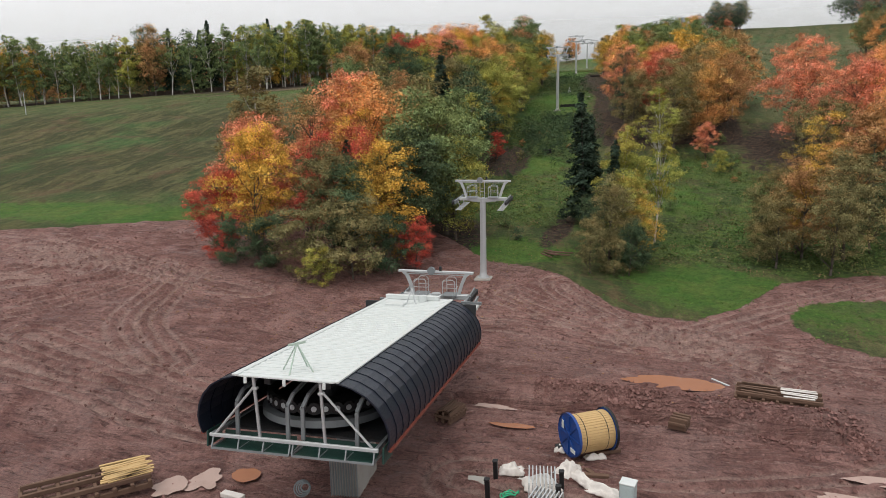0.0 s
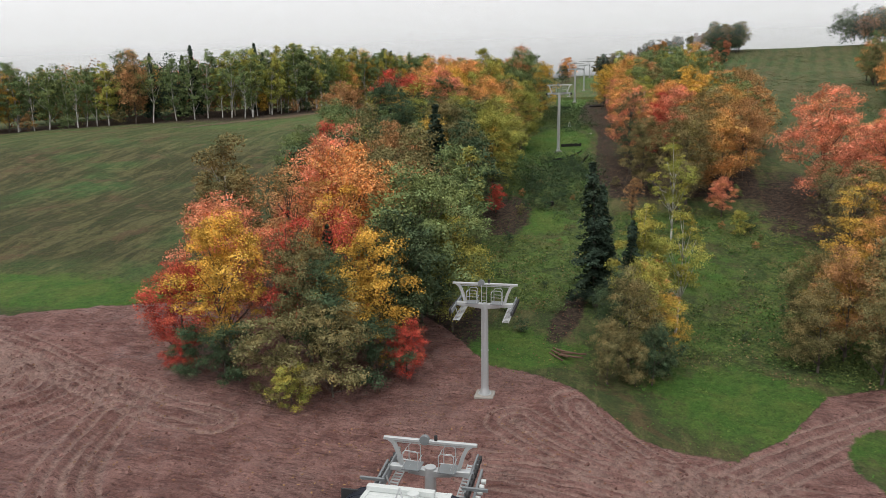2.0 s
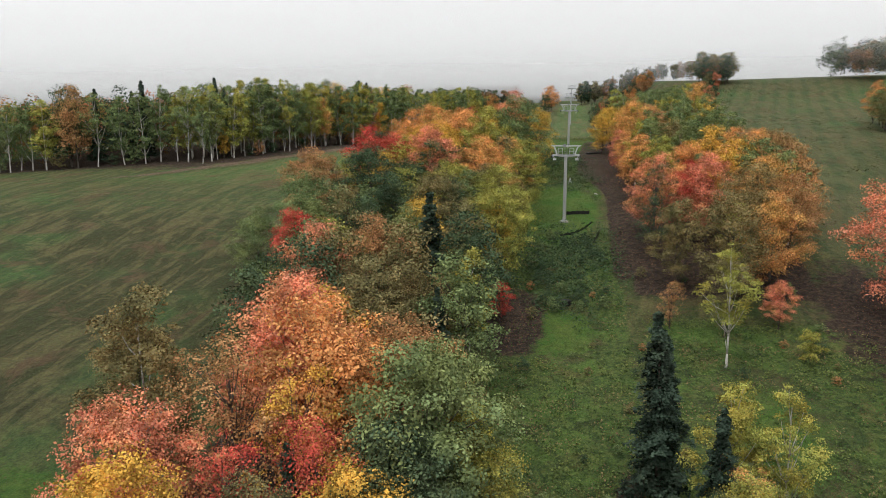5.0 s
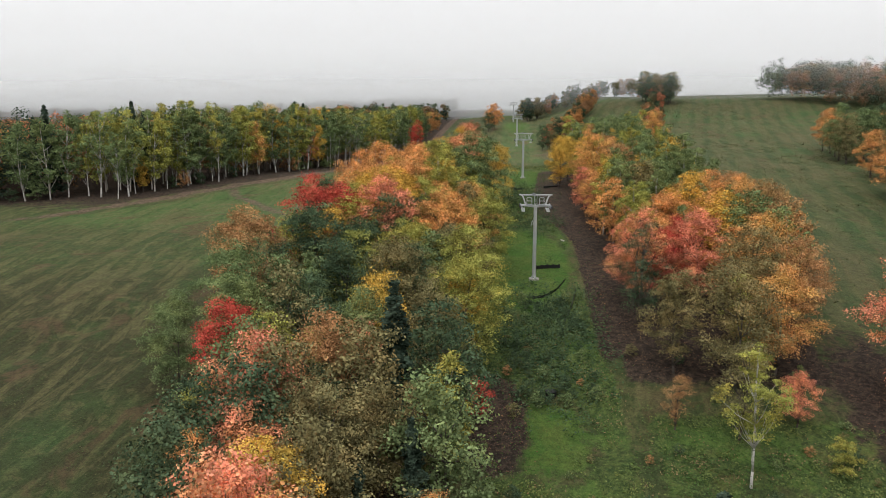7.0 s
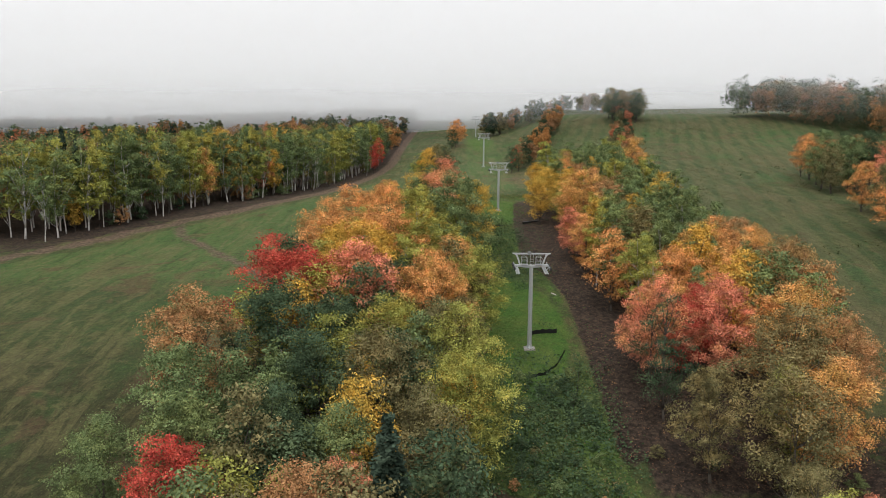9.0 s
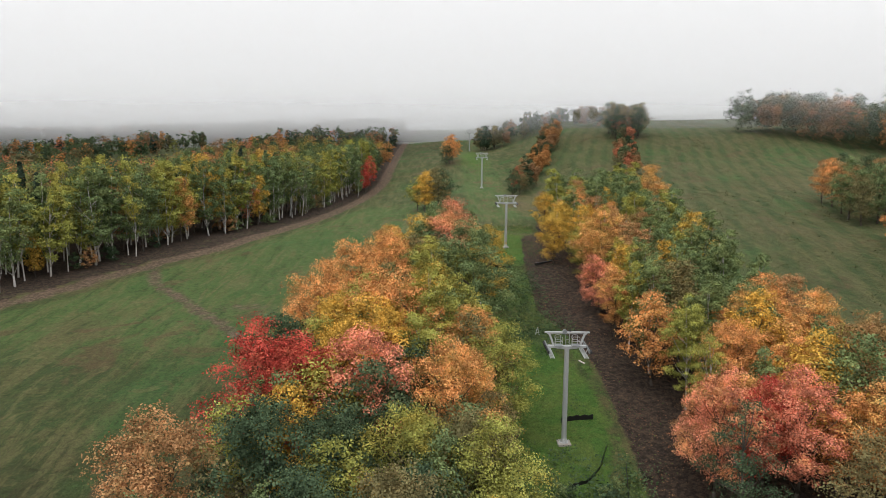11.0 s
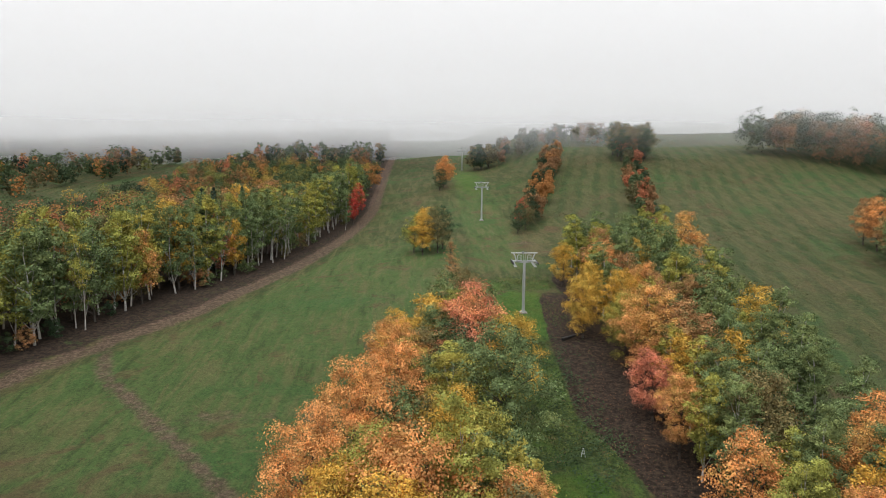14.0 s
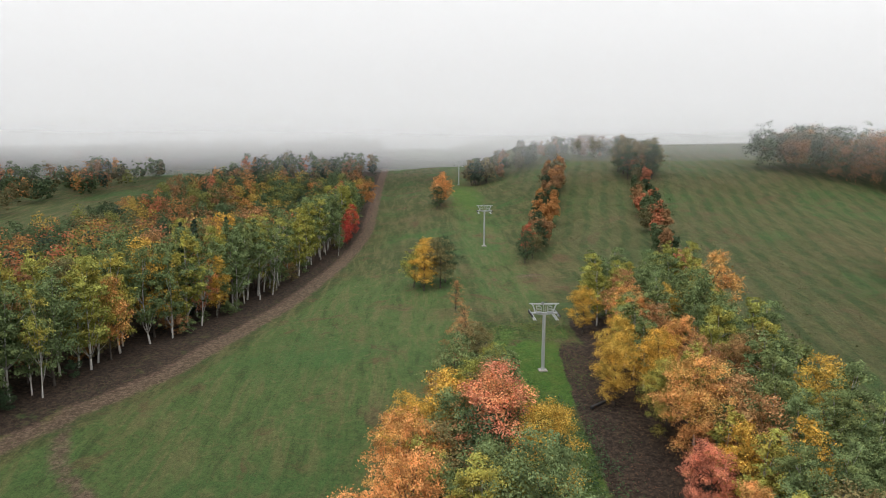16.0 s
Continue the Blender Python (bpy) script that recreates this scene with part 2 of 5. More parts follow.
def puddle_material():
    k = Nodes("muddy_water")
    v = k.coords()
    c = k.mix(k.noise(v, 0.5, 3), (0.27, 0.105, 0.05), (0.33, 0.135, 0.065))
    return k.surface(c, 0.25, normal=k.bump(k.noise(v, 3.0, 3), 0.04, 0.02), specular=0.15)


PUDDLE = puddle_material()

# ---- the lie of the land ----


def smooth_profile(y, ys, zs, soft=7.0):
    return sum(np.interp(y + d * soft, ys, zs) for d in (-1, -0.5, 0, 0.5, 1)) / 5


def sstep(v, lo, hi):
    u = np.clip((v - lo) / (hi - lo), 0, 1)
    return u * u * (3 - 2 * u)


LINE_Y = [-400, 20, 45, 62, 80, 100, 118, 129, 151, 230, 350, 400, 520, 700, 1000, 1600]
LINE_Z = [-4, -2.3, -2.0, -0.9, 1.0, 3.4, 6.4, 9.8, 14.2, 25.6, 34, 41, 50, 62, 78, 95]
SIDE_Y = [0, 50, 70, 92, 125, 200, 300, 400, 700]
LEFT_Z = [1.5, 1.9, 2.5, 4.5, 3.8, 0.8, -4.0, -6.0, 0.0]
RIGHT_Z = [0.2, -0.8, -1.6, -1.0, 0.5, 1.2, 4.0, 13.5, 13.0]


def bell(x, y, cx, cy, rx, ry):
    return np.exp(-((x - cx) / rx) ** 2 - ((y - cy) / ry) ** 2)


def along(x, y, ax, ay, bx, by):
    """Distance from the line a-b, and how far along it (0 to 1)."""
    dx, dy = bx - ax, by - ay
    u = np.clip(((x - ax) * dx + (y - ay) * dy) / (dx * dx + dy * dy), 0, 1)
    return np.hypot(x - ax - u * dx, y - ay - u * dy), u


def land(x, y):
    """Height of the ground."""
    x, y = np.asarray(x, float), np.asarray(y, float)
    z = smooth_profile(y, LINE_Y, LINE_Z)
    z = z + smooth_profile(y, SIDE_Y, LEFT_Z, 15) * sstep(-x, 2, 50) + smooth_profile(y, SIDE_Y, RIGHT_Z, 15) * sstep(x, 2, 55)
    z = z - 0.035 * np.clip(-x - 110, 0, 250) * sstep(y, 40, 200)
    z = z + 0.02 * np.clip(x - 100, 0, 200)
    z = z - 1.5 * sstep(x, 3, 17) * sstep(-y, -98, -76) * sstep(y, 39, 50) + 0.9 * sstep(-x, 3, 22) * sstep(-y, -76, -60)
    # spoil bank, trench and puddle hollow on the building site
    site = sstep(y, 15, 25) * sstep(-y, -60, -50)
    d, u = along(x, y, 3.0, 39.0, 24, 37.4)
    z = z + site * 0.6 * np.exp(-(d / 0.95) ** 2)
    d, u = along(x, y, 3.0, 36.6, 22, 35.6)
    z = z - site * (1.2 + 0.5 * u) * np.exp(-(d / 0.55) ** 4)
    d, u = along(x, y, 2, 34.9, 24, 33.6)
    z = z + site * 0.22 * np.exp(-(d / 0.9) ** 2)
    d, u = along(x, y, -16, 29.5, -30, 27)
    z = z + site * 0.5 * np.exp(-(d / 1.6) ** 2)
    return z


# wheel tracks on the building site, each through three or four places
RUTS = [
    ((-34, 38), (-30, 47.5), (-29, 54)), ((-56, 57.6), (-41.6, 57.4), (-28.9, 53.2), (-18, 51)),
    ((-48, 45), (-39, 50.2), (-44, 55.5)), ((-45, 43), (-35.8, 49.6), (-40.6, 55.2)), ((-42, 43), (-33.0, 50.3), (-37.6, 55.5)),
    ((-25.7, 53.4), (-23.5, 44.8), (-21.2, 40.4), (-16, 36)), ((1.4, 50.6), (12.1, 50.6), (20.1, 50), (29, 44)),
    ((2.8, 57), (10, 53.2), (18.4, 53), (31, 50)), ((14, 50.6), (22.7, 59.3), (36, 70)), ((7.3, 61), (11.8, 55.7), (19.4, 49.2), (21, 43)),
    ((-30, 34), (-15.3, 30.8), (-4, 30)), ((-27, 37), (-13.4, 33), (-5, 33)), ((5, 28), (18, 28.6), (34, 36)),
]


def track_distance(x, y, way):
    """Distance from a smooth line through the places."""
    best = np.full(x.shape, 1e3)
    n = len(way)
    u = np.linspace(0, n - 1, 6 * (n - 1) + 1)
    fit = np.polyfit(np.arange(n), np.array(way, float), n - 1)
    line = np.stack([np.polyval(fit[:, 0], u), np.polyval(fit[:, 1], u)], 1)
    for a, b in zip(line, line[1:]):
        best = np.minimum(best, along(x, y, *a, *b)[0])
    return best


def rut_field(x, y):
    """Depth of the wheel ruts, and where the flattened wet bottoms lie."""
    depth, bottom = np.zeros(x.shape), np.zeros(x.shape)
    wander = 0.45 * np.sin(x * 0.11 + y * 0.07) + 0.2 * np.sin(y * 0.23 - x * 0.09)
    for way in RUTS:
        d = track_distance(x, y, way) + 0.5 * wander
        for off in (0.1, 1.0, 2.0):
            q = d - off
            depth += -0.14 * np.exp(-(q / 0.30) ** 2) + 0.09 * np.exp(-((np.abs(q) - 0.5) / 0.2) ** 2)
            bottom = np.maximum(bottom, np.exp(-(q / 0.24) ** 2))
    return np.clip(depth, -0.26, 0.2), bottom


def rough_ground(x, y):
    """Small unevenness, strongest on the churned earth."""
    out = np.zeros(x.shape)
    f = mud_zone(x, y)
    ruts = rut_field(x, y)[0] * f
    flat, fx, fy, ff = out.ravel(), x.ravel(), y.ravel(), f.ravel()
    for i in range(flat.size):
        if fy[i] < 420 and abs(fx[i]) < 150:
            p = Vector((fx[i] * 0.12, fy[i] * 0.12, 0))
            if ff[i] > 0.3 and fy[i] > 12:
                q = Vector((fx[i] * 0.35 + fy[i] * 0.2, fy[i] * 1.5 - fx[i] * 0.5, 0))
                flat[i] = 0.08 * noise.noise(p) + 0.11 * noise.noise(p * 6) + 0.09 * noise.noise(p * 15) + 0.09 * noise.noise(q)
            else:
                flat[i] = 0.25 * noise.noise(p) + 0.12 * noise.noise(p * 4)
    return out + ruts


def mud_zone(x, y):
    edge = np.interp(x, [-90, -62, -53, -46, -40, -33, -22, -9, -6.5, -0.5, 3, 7, 12, 18, 22, 27, 36, 60], [50, 57, 60.5, 63.5, 67, 71, 76, 76, 74, 66, 65, 63.2, 57.5, 57, 61, 68.8, 73, 76])
    m = sstep(edge - y, -1.2, 1.2)
    patch = bell(x, y, 35.5, 58.5, 10.5, 7.5)
    return np.clip(m - 1.6 * sstep(patch, 0.3, 0.6), 0, 1)


def forest_edge(y):
    """x of the tree line that bounds the meadow."""
    return np.interp(y, [60, 150, 180, 191, 199, 219, 235, 255, 288, 353, 390, 500], [-280, -200, -150, -112, -90, -81, -75, -66.5, -57, -48.5, -42.5, -42])


def zones(x, y):
    """Shares of the ground's covers."""
    e = forest_edge(y)
    z = {"mud": mud_zone(x, y)}
    road = np.interp(y, [150, 190, 206, 214, 230, 274, 323, 373, 417, 500], [-118, -86, -77, -72.5, -63, -52.4, -44.7, -39.5, -40, -41])
    z["path"] = np.exp(-((x - road) / 3.0) ** 2) * sstep(y, 150, 185)
    for seg in ((-71, 210.5, -67, 201), (-67, 201, -57, 190), (-57, 190, -48.4, 180), (-48.4, 180, -38, 168)):
        z["path"] = np.maximum(z["path"], 0.7 * np.exp(-(along(x, y, *seg)[0] / 2.0) ** 2))
    z["path"] = np.maximum(z["path"], 0.55 * bell(x, y, -45, 188, 12, 4))
    z["path"] = np.maximum(z["path"], np.maximum(0.65 * bell(x, y, 8, 292, 7, 4), 0.6 * bell(x, y, -33, 189, 5, 7)))
    under = np.maximum(sstep(e - x, -4, -1) * sstep(x - e, -80, -60), 0.6 * sstep(road - x, 0, 2) * sstep(x - e, -4, 0) * sstep(y, 165, 195))
    left = np.interp(y, [58, 80, 100, 118, 150, 190, 212], [-26, -28, -31, -37, -31, -23, -16])
    strip_l = sstep(x - left, -2, 2) * sstep(-x, 8, 11) * sstep(y, 54, 60) * sstep(-y, -216, -200)
    strip_r = sstep(x, 8, 11) * sstep(-x, -36, -31) * sstep(y, 118, 126) * sstep(-y, -262, -250)
    lane_edge = np.interp(y, [120, 168, 178, 190, 215, 236, 250], [6.4, 6.8, 5.5, 1.5, 2.0, 3.5, 6])
    lane = 0.7 * sstep(x - lane_edge, -0.5, 1.5) * sstep(-x, -15, -12) * sstep(y, 122, 130) * sstep(-y, -248, -236)
    z["litter"] = np.clip(np.maximum.reduce([under, strip_l * 0.9, strip_r * 0.85, lane, 1.1 * bell(x, y, -6, 73, 4, 9), 0.8 * bell(x, y, 5.5 + 0.15 * (y - 78), 78, 1.8, 9), 1.3 * bell(x, y, -5.5, 114, 3.6, 9), 0.8 * bell(x, y, 38, 118, 10, 20)]), 0, 1)
    z["lush"] = np.clip(1.6 * bell(x, y, -0.8, 158, 6.2, 18) + 1.5 * bell(x, y, 1, 229, 6.5, 13) + 0.9 * bell(x, y, 1, 70, 6, 5) + 0.8 * bell(x, y, 20, 66, 10, 8) + 0.9 * bell(x, y, -48, 70, 30, 6) + 0.75 * bell(x, y, 0, 112, 6, 9) + 0.45 * bell(x, y, 35.5, 58.5, 11, 8) + 0.6 * bell(x, y, 20, 95, 8, 14) + 0.6 * bell(x, y, 0, 420, 12, 70), 0, 1)
    lane_c = sstep(x, -9, -6) * sstep(-x, -10, -7)
    gully = sstep(x, 8, 12) * sstep(-x, -44, -36) * sstep(y, 62, 70) * sstep(-y, -122, -112)
    z["weeds"] = np.clip(np.maximum(lane_c * sstep(y, 76, 82) * sstep(-y, -260, -245), gully), 0, 1) * 0.9
    z["weeds"] = np.clip(z["weeds"] - 1.2 * z["lush"] * (y > 60) - lane, 0, 1)
    z["stripe"] = np.clip(sstep(x, 30, 40) * sstep(y, 120, 150) + sstep(x, 20, 26) * sstep(y, 265, 280), 0, 1)
    z["dry"] = np.clip(sstep(-x, 24, 34) * sstep(y, 74, 84) * sstep(-y, -165, -120), 0, 1)
    z["fresh"] = np.clip(sstep(-y, -330, -280) * sstep(y, 150, 185) * sstep(x - road, 3, 8) * sstep(-x, 6, 12) + 0.7 * sstep(x, -9, -5) * sstep(-x, -12, -6) * sstep(y, 245, 270), 0, 1)
    z["wheel"] = rut_field(x, y)[1]
    z["fallen"] = np.clip(bell(x, y, -14, 50, 22, 13) + bell(x, y, 4, 62, 10, 10), 0, 1)
    return z


def spaced(*spans):
    out = []
    for a, b, step in spans:
        out += list(np.arange(a, b, step))
    return np.array(out + [spans[-1][1]])


def build_ground():
    xs = spaced((-3000, -600, 300), (-600, -200, 25), (-200, -70, 4), (-70, -42, 0.7), (-42, 36, 0.26), (36, 120, 1.6), (120, 300, 10), (300, 600, 30), (600, 3000, 300))
    ys = spaced((-1500, -100, 200), (-100, 10, 10), (10, 20, 1.0), (20, 74, 0.26), (74, 90, 0.6), (90, 260, 1.2), (260, 450, 3), (450, 1000, 25), (1000, 4000, 300))
    gx, gy = np.meshgrid(xs, ys)
    gz = land(gx, gy) + rough_ground(gx, gy)
    nx, ny = len(xs), len(ys)
    me = bpy.data.meshes.new("ground")
    i = (np.arange(ny - 1)[:, None] * nx + np.arange(nx - 1)[None, :]).ravel()
    faces = np.stack([i, i + 1, i + 1 + nx, i + nx], 1)
    me.from_pydata(np.stack([gx.ravel(), gy.ravel(), gz.ravel()], 1).tolist(), [], faces.tolist())
    for name, v in zones(gx, gy).items():
        at = me.attributes.new(name, "FLOAT", "POINT")
        at.data.foreach_set("value", v.ravel().astype(np.float32))
    me.polygons.foreach_set("use_smooth", np.ones(len(me.polygons), bool))
    me.materials.append(GROUND)
    tagged(new("ground", me), "red-brown muddy site rising to mown green ski slopes", "ground", kind="structure")


build_ground()

# ---- low cloud on the hilltop ----


def fog_material(name, dense, low, high):
    k = Nodes(name)
    g = k.n.new("ShaderNodeNewGeometry")
    s = k.n.new("ShaderNodeSeparateXYZ")
    k.l.new(g.outputs["Position"], s.inputs[0])
    wisp = k.noise(k.coords(), 0.010, 3, 0.5)
    z = k.math("ADD", s.outputs[2], k.math("MULTIPLY", k.math("SUBTRACT", wisp, 0.5), 8.0))
    a = k.math("MULTIPLY", k.ramp(z, low, high), dense)
    d, t, m = k.n.new("ShaderNodeBsdfDiffuse"), k.n.new("ShaderNodeBsdfTransparent"), k.n.new("ShaderNodeMixShader")
    d.inputs[0].default_value = (0.80, 0.81, 0.825, 1)
    k.l.new(a, m.inputs[0]), k.l.new(t.outputs[0], m.inputs[1]), k.l.new(d.outputs[0], m.inputs[2])
    k.l.new(m.outputs[0], k.out.inputs[0])
    return k.mat


for y0, dense, low, high in ((335, 0.2, 50, 84), (430, 0.42, 48, 84), (545, 0.8, 34, 76), (720, 0.97, 24, 60), (1000, 1.0, 0, 40)):
    me = bpy.data.meshes.new("low_cloud")
    me.from_pydata([(-2500, y0, 40), (2500, y0, 40), (2500, y0 + 220, 260), (-2500, y0 + 220, 260)], [], [(0, 1, 2, 3)])
    me.materials.append(fog_material("low_cloud_veil", dense, low, high))
    tagged(new("low_cloud", me), "pale grey low cloud resting on the hilltop", "cloud", kind="stuff")

# ---- mesh helpers ----


def part(name, bm, material, parent=None, label="", smooth=False):
    """Links a bmesh as one mesh object, under a thing or a part."""
    me = bpy.data.meshes.new(name)
    bm.to_mesh(me)
    bm.free()
    if smooth:
        me.polygons.foreach_set("use_smooth", np.ones(len(me.polygons), bool))
    me.materials.append(material)
    ob = new(name, me)
    if parent:
        ob.parent = parent
    return tagged(ob, label)


def shared(name, me, parent, m=None, material=None):
    """One more object on a mesh that is already there."""
    ob = new(name, me)
    ob.parent = parent
    if m is not None:
        ob.matrix_basis = m
    if material:
        ob.material_slots[0].link = "OBJECT"
        ob.material_slots[0].material = material
    return ob


def box(bm, size, m=None, bevel=0.0):
    """Adds a box of that size, with its edges bevelled."""
    made = bmesh.ops.create_cube(bm, size=1.0, matrix=(m or Matrix()) @ Matrix.Diagonal((*size, 1)))
    if bevel:
        edges = list({e for v in made["verts"] for e in v.link_edges})
        bmesh.ops.bevel(bm, geom=edges, offset=bevel, segments=1, affect="EDGES")
    return bm


def bar(bm, a, b, w, h=None, up=(0, 0, 1), bevel=0.0):
    """Adds a square bar from a to b."""
    a, b = Vector(a), Vector(b)
    d = (b - a).normalized()
    u = Vector(up)
    if abs(d.dot(u)) > 0.98:
        u = Vector((0, 1, 0))
    s = d.cross(u).normalized()
    u = s.cross(d)
    m = Matrix((s, d, u)).transposed().to_4x4()
    m.translation = (a + b) / 2
    return box(bm, (w, (b - a).length, h or w), m, bevel)


def tube(bm, a, b, r, r2=None, sides=10):
    """Adds a round bar from a to b."""
    a, b = Vector(a), Vector(b)
    q = (b - a).to_track_quat("Z", "Y").to_matrix().to_4x4()
    q.translation = (a + b) / 2
    bmesh.ops.create_cone(bm, cap_ends=True, segments=sides, radius1=r, radius2=r if r2 is None else r2, depth=(b - a).length, matrix=q)
    return bm


def pipe(bm, points, r, sides=6):
    for a, b in zip(points, points[1:]):
        tube(bm, a, b, r, sides=sides)
    return bm


def thing(name, m, label, category, group=""):
    ob = new(name)
    ob.empty_display_size = 0.3
    ob.matrix_basis = m
    return tagged(ob, label, category, group)


# ---- trees ----


def leaf_mesh(name, centres, normals, sizes, rng):
    """Many small pointed leaves or leaf sprays, each a diamond folded along its rib."""
    n = len(centres)
    normals = normals / np.linalg.norm(normals, axis=1)[:, None]
    ref = rng.normal(size=(n, 3))
    s = np.cross(normals, ref)
    s /= np.linalg.norm(s, axis=1)[:, None] + 1e-9
    d = np.cross(s, normals)
    w = sizes[:, None]
    v = np.empty((n, 4, 3))
    v[:, 0], v[:, 2] = centres - d * w * 0.62, centres + d * w * 0.62
    v[:, 1] = centres + s * w * 0.42 - normals * w * 0.10
    v[:, 3] = centres - s * w * 0.42 - normals * w * 0.10
    me = bpy.data.meshes.new(name)
    me.vertices.add(n * 4)
    me.vertices.foreach_set("co", v.ravel())
    me.loops.add(n * 4)
    me.loops.foreach_set("vertex_index", np.arange(n * 4, dtype=np.int32))
    me.polygons.add(n)
    me.polygons.foreach_set("loop_start", np.arange(n, dtype=np.int32) * 4)
    me.update(calc_edges=True)
    return me


def unit(rng, n):
    d = rng.normal(size=(n, 3))
    return d / np.linalg.norm(d, axis=1)[:, None]


def broad_crown(seed, count, size, base=0.22, wide=0.30, clumps=46, fine=1.0):
    """A rounded, lumpy crown for a tree 12 m tall; also gives the clumps, to which limbs run."""
    rng = np.random.default_rng(seed)
    mid, half = 12 * (1 + base) / 2, 12 * (1 - base) / 2
    lobes = unit(rng, 8) * rng.uniform(0.2, 0.5, (8, 1))
    lobes[:, 2] = np.linspace(-0.6, 0.62, 8)
    d = lobes[rng.integers(0, 8, clumps)] + unit(rng, clumps) * rng.uniform(0.25, 0.52, (clumps, 1))
    outer = rng.random(clumps) < 0.5
    d = np.where(outer[:, None], unit(rng, clumps) * rng.uniform(0.66, 1.0, (clumps, 1)), d)
    r = np.ones(clumps)
    squeeze = 1.0 - 0.35 * np.clip(d[:, 2], 0, 1) * r
    c = np.stack([d[:, 0] * r * 12 * wide * squeeze, d[:, 1] * r * 12 * wide * squeeze, mid + d[:, 2] * r * half * 0.94], 1)
    rad = (0.42 + 0.75 * rng.random(clumps) ** 1.5) * 12 * wide / 3.6
    share = rad ** 2 / (rad ** 2).sum()
    pts, nor = [], []
    for i in range(clumps):
        k = max(8, int(count * share[i]))
        e = unit(rng, k)
        e[:, 2] = np.where(rng.random(k) < 0.55, np.abs(e[:, 2]), e[:, 2])
        q = rng.uniform(0.2, 1.25, k) ** 0.6
        lump = 1 + 0.25 * np.sin(e[:, 0] * 5 + i) * np.cos(e[:, 1] * 4 + i)
        pts.append(c[i] + e * (q * lump)[:, None] * rad[i] * np.array([1, 1, 0.66]))
        nor.append(e * 0.7 + np.array([0, 0, 0.55]) + rng.normal(size=(k, 3)) * 0.6)
    pts, nor = np.concatenate(pts), np.concatenate(nor)
    sizes = size * rng.uniform(0.5, 1.35, len(pts))
    return pts, nor, sizes, c, rng


def spruce_crown(seed, count, size):
    """Drooping whorls of a spruce 12 m tall."""
    rng = np.random.default_rng(seed)
    pts, nor = [], []
    tiers = 26
    for i in range(tiers):
        h = 1.2 + 10.6 * i / (tiers - 1)
        reach = (1.75 * (1 - (h / 12.1)) ** 0.75 + 0.12) * rng.uniform(0.5, 1.2)
        arms = 6
        for j in range(arms):
            a = 2 * math.pi * (j + rng.random()) / arms
            k = max(4, int(count / tiers / arms * (0.35 + reach)))
            u = rng.random(k) ** 0.7
            r = u * reach * rng.uniform(0.75, 1.1)
            side = rng.normal(size=k) * 0.16 * (0.4 + reach * 0.4)
            x, y = np.cos(a) * r - np.sin(a) * side, np.sin(a) * r + np.cos(a) * side
            z = h - 0.38 * r + rng.normal(size=k) * 0.10 - np.abs(side) * 0.3
            pts.append(np.stack([x, y, z], 1))
            nor.append(np.stack([np.cos(a) * 0.4 + rng.normal(size=k) * 0.5, np.sin(a) * 0.4 + rng.normal(size=k) * 0.5, 0.8 + rng.normal(size=k) * 0.3], 1))
    pts, nor = np.concatenate(pts), np.concatenate(nor)
    return pts, nor, size * rng.uniform(0.6, 1.3, len(pts)), None, rng


def trunk_mesh(name, seed, clumps, radius, top, material, twigs=16):
    """A tapering, slightly bent stem with limbs that run out into the crown."""
    rng = random.Random(seed)
    bm = bmesh.new()
    bend = (rng.uniform(-0.3, 0.3), rng.uniform(-0.3, 0.3))
    stem = [Vector((bend[0] * math.sin(i * 0.6), bend[1] * math.sin(i * 0.5), -0.5 + i * (top + 0.5) / 6)) for i in range(7)]
    for i in range(6):
        tube(bm, stem[i], stem[i + 1], radius * (1 - i / 6.6) * (1.25 if i == 0 else 1), radius * (1 - (i + 1) / 6.6), 8)
    if clumps is not None:
        for c in clumps[:twigs]:
            c = Vector(c)
            i = min(5, max(1, int((c.z - 1.5) / top * 6)))
            a = stem[i]
            elbow = a.lerp(c, 0.5) + Vector((0, 0, -0.25))
            tube(bm, a, elbow, radius * 0.34, radius * 0.2, 5)
            tube(bm, elbow, c, radius * 0.2, radius * 0.06, 5)
    me = bpy.data.meshes.new(name)
    bm.to_mesh(me)
    bm.free()
    me.polygons.foreach_set("use_smooth", np.ones(len(me.polygons), bool))
    me.materials.append(material)
    return me


MODELS = {}


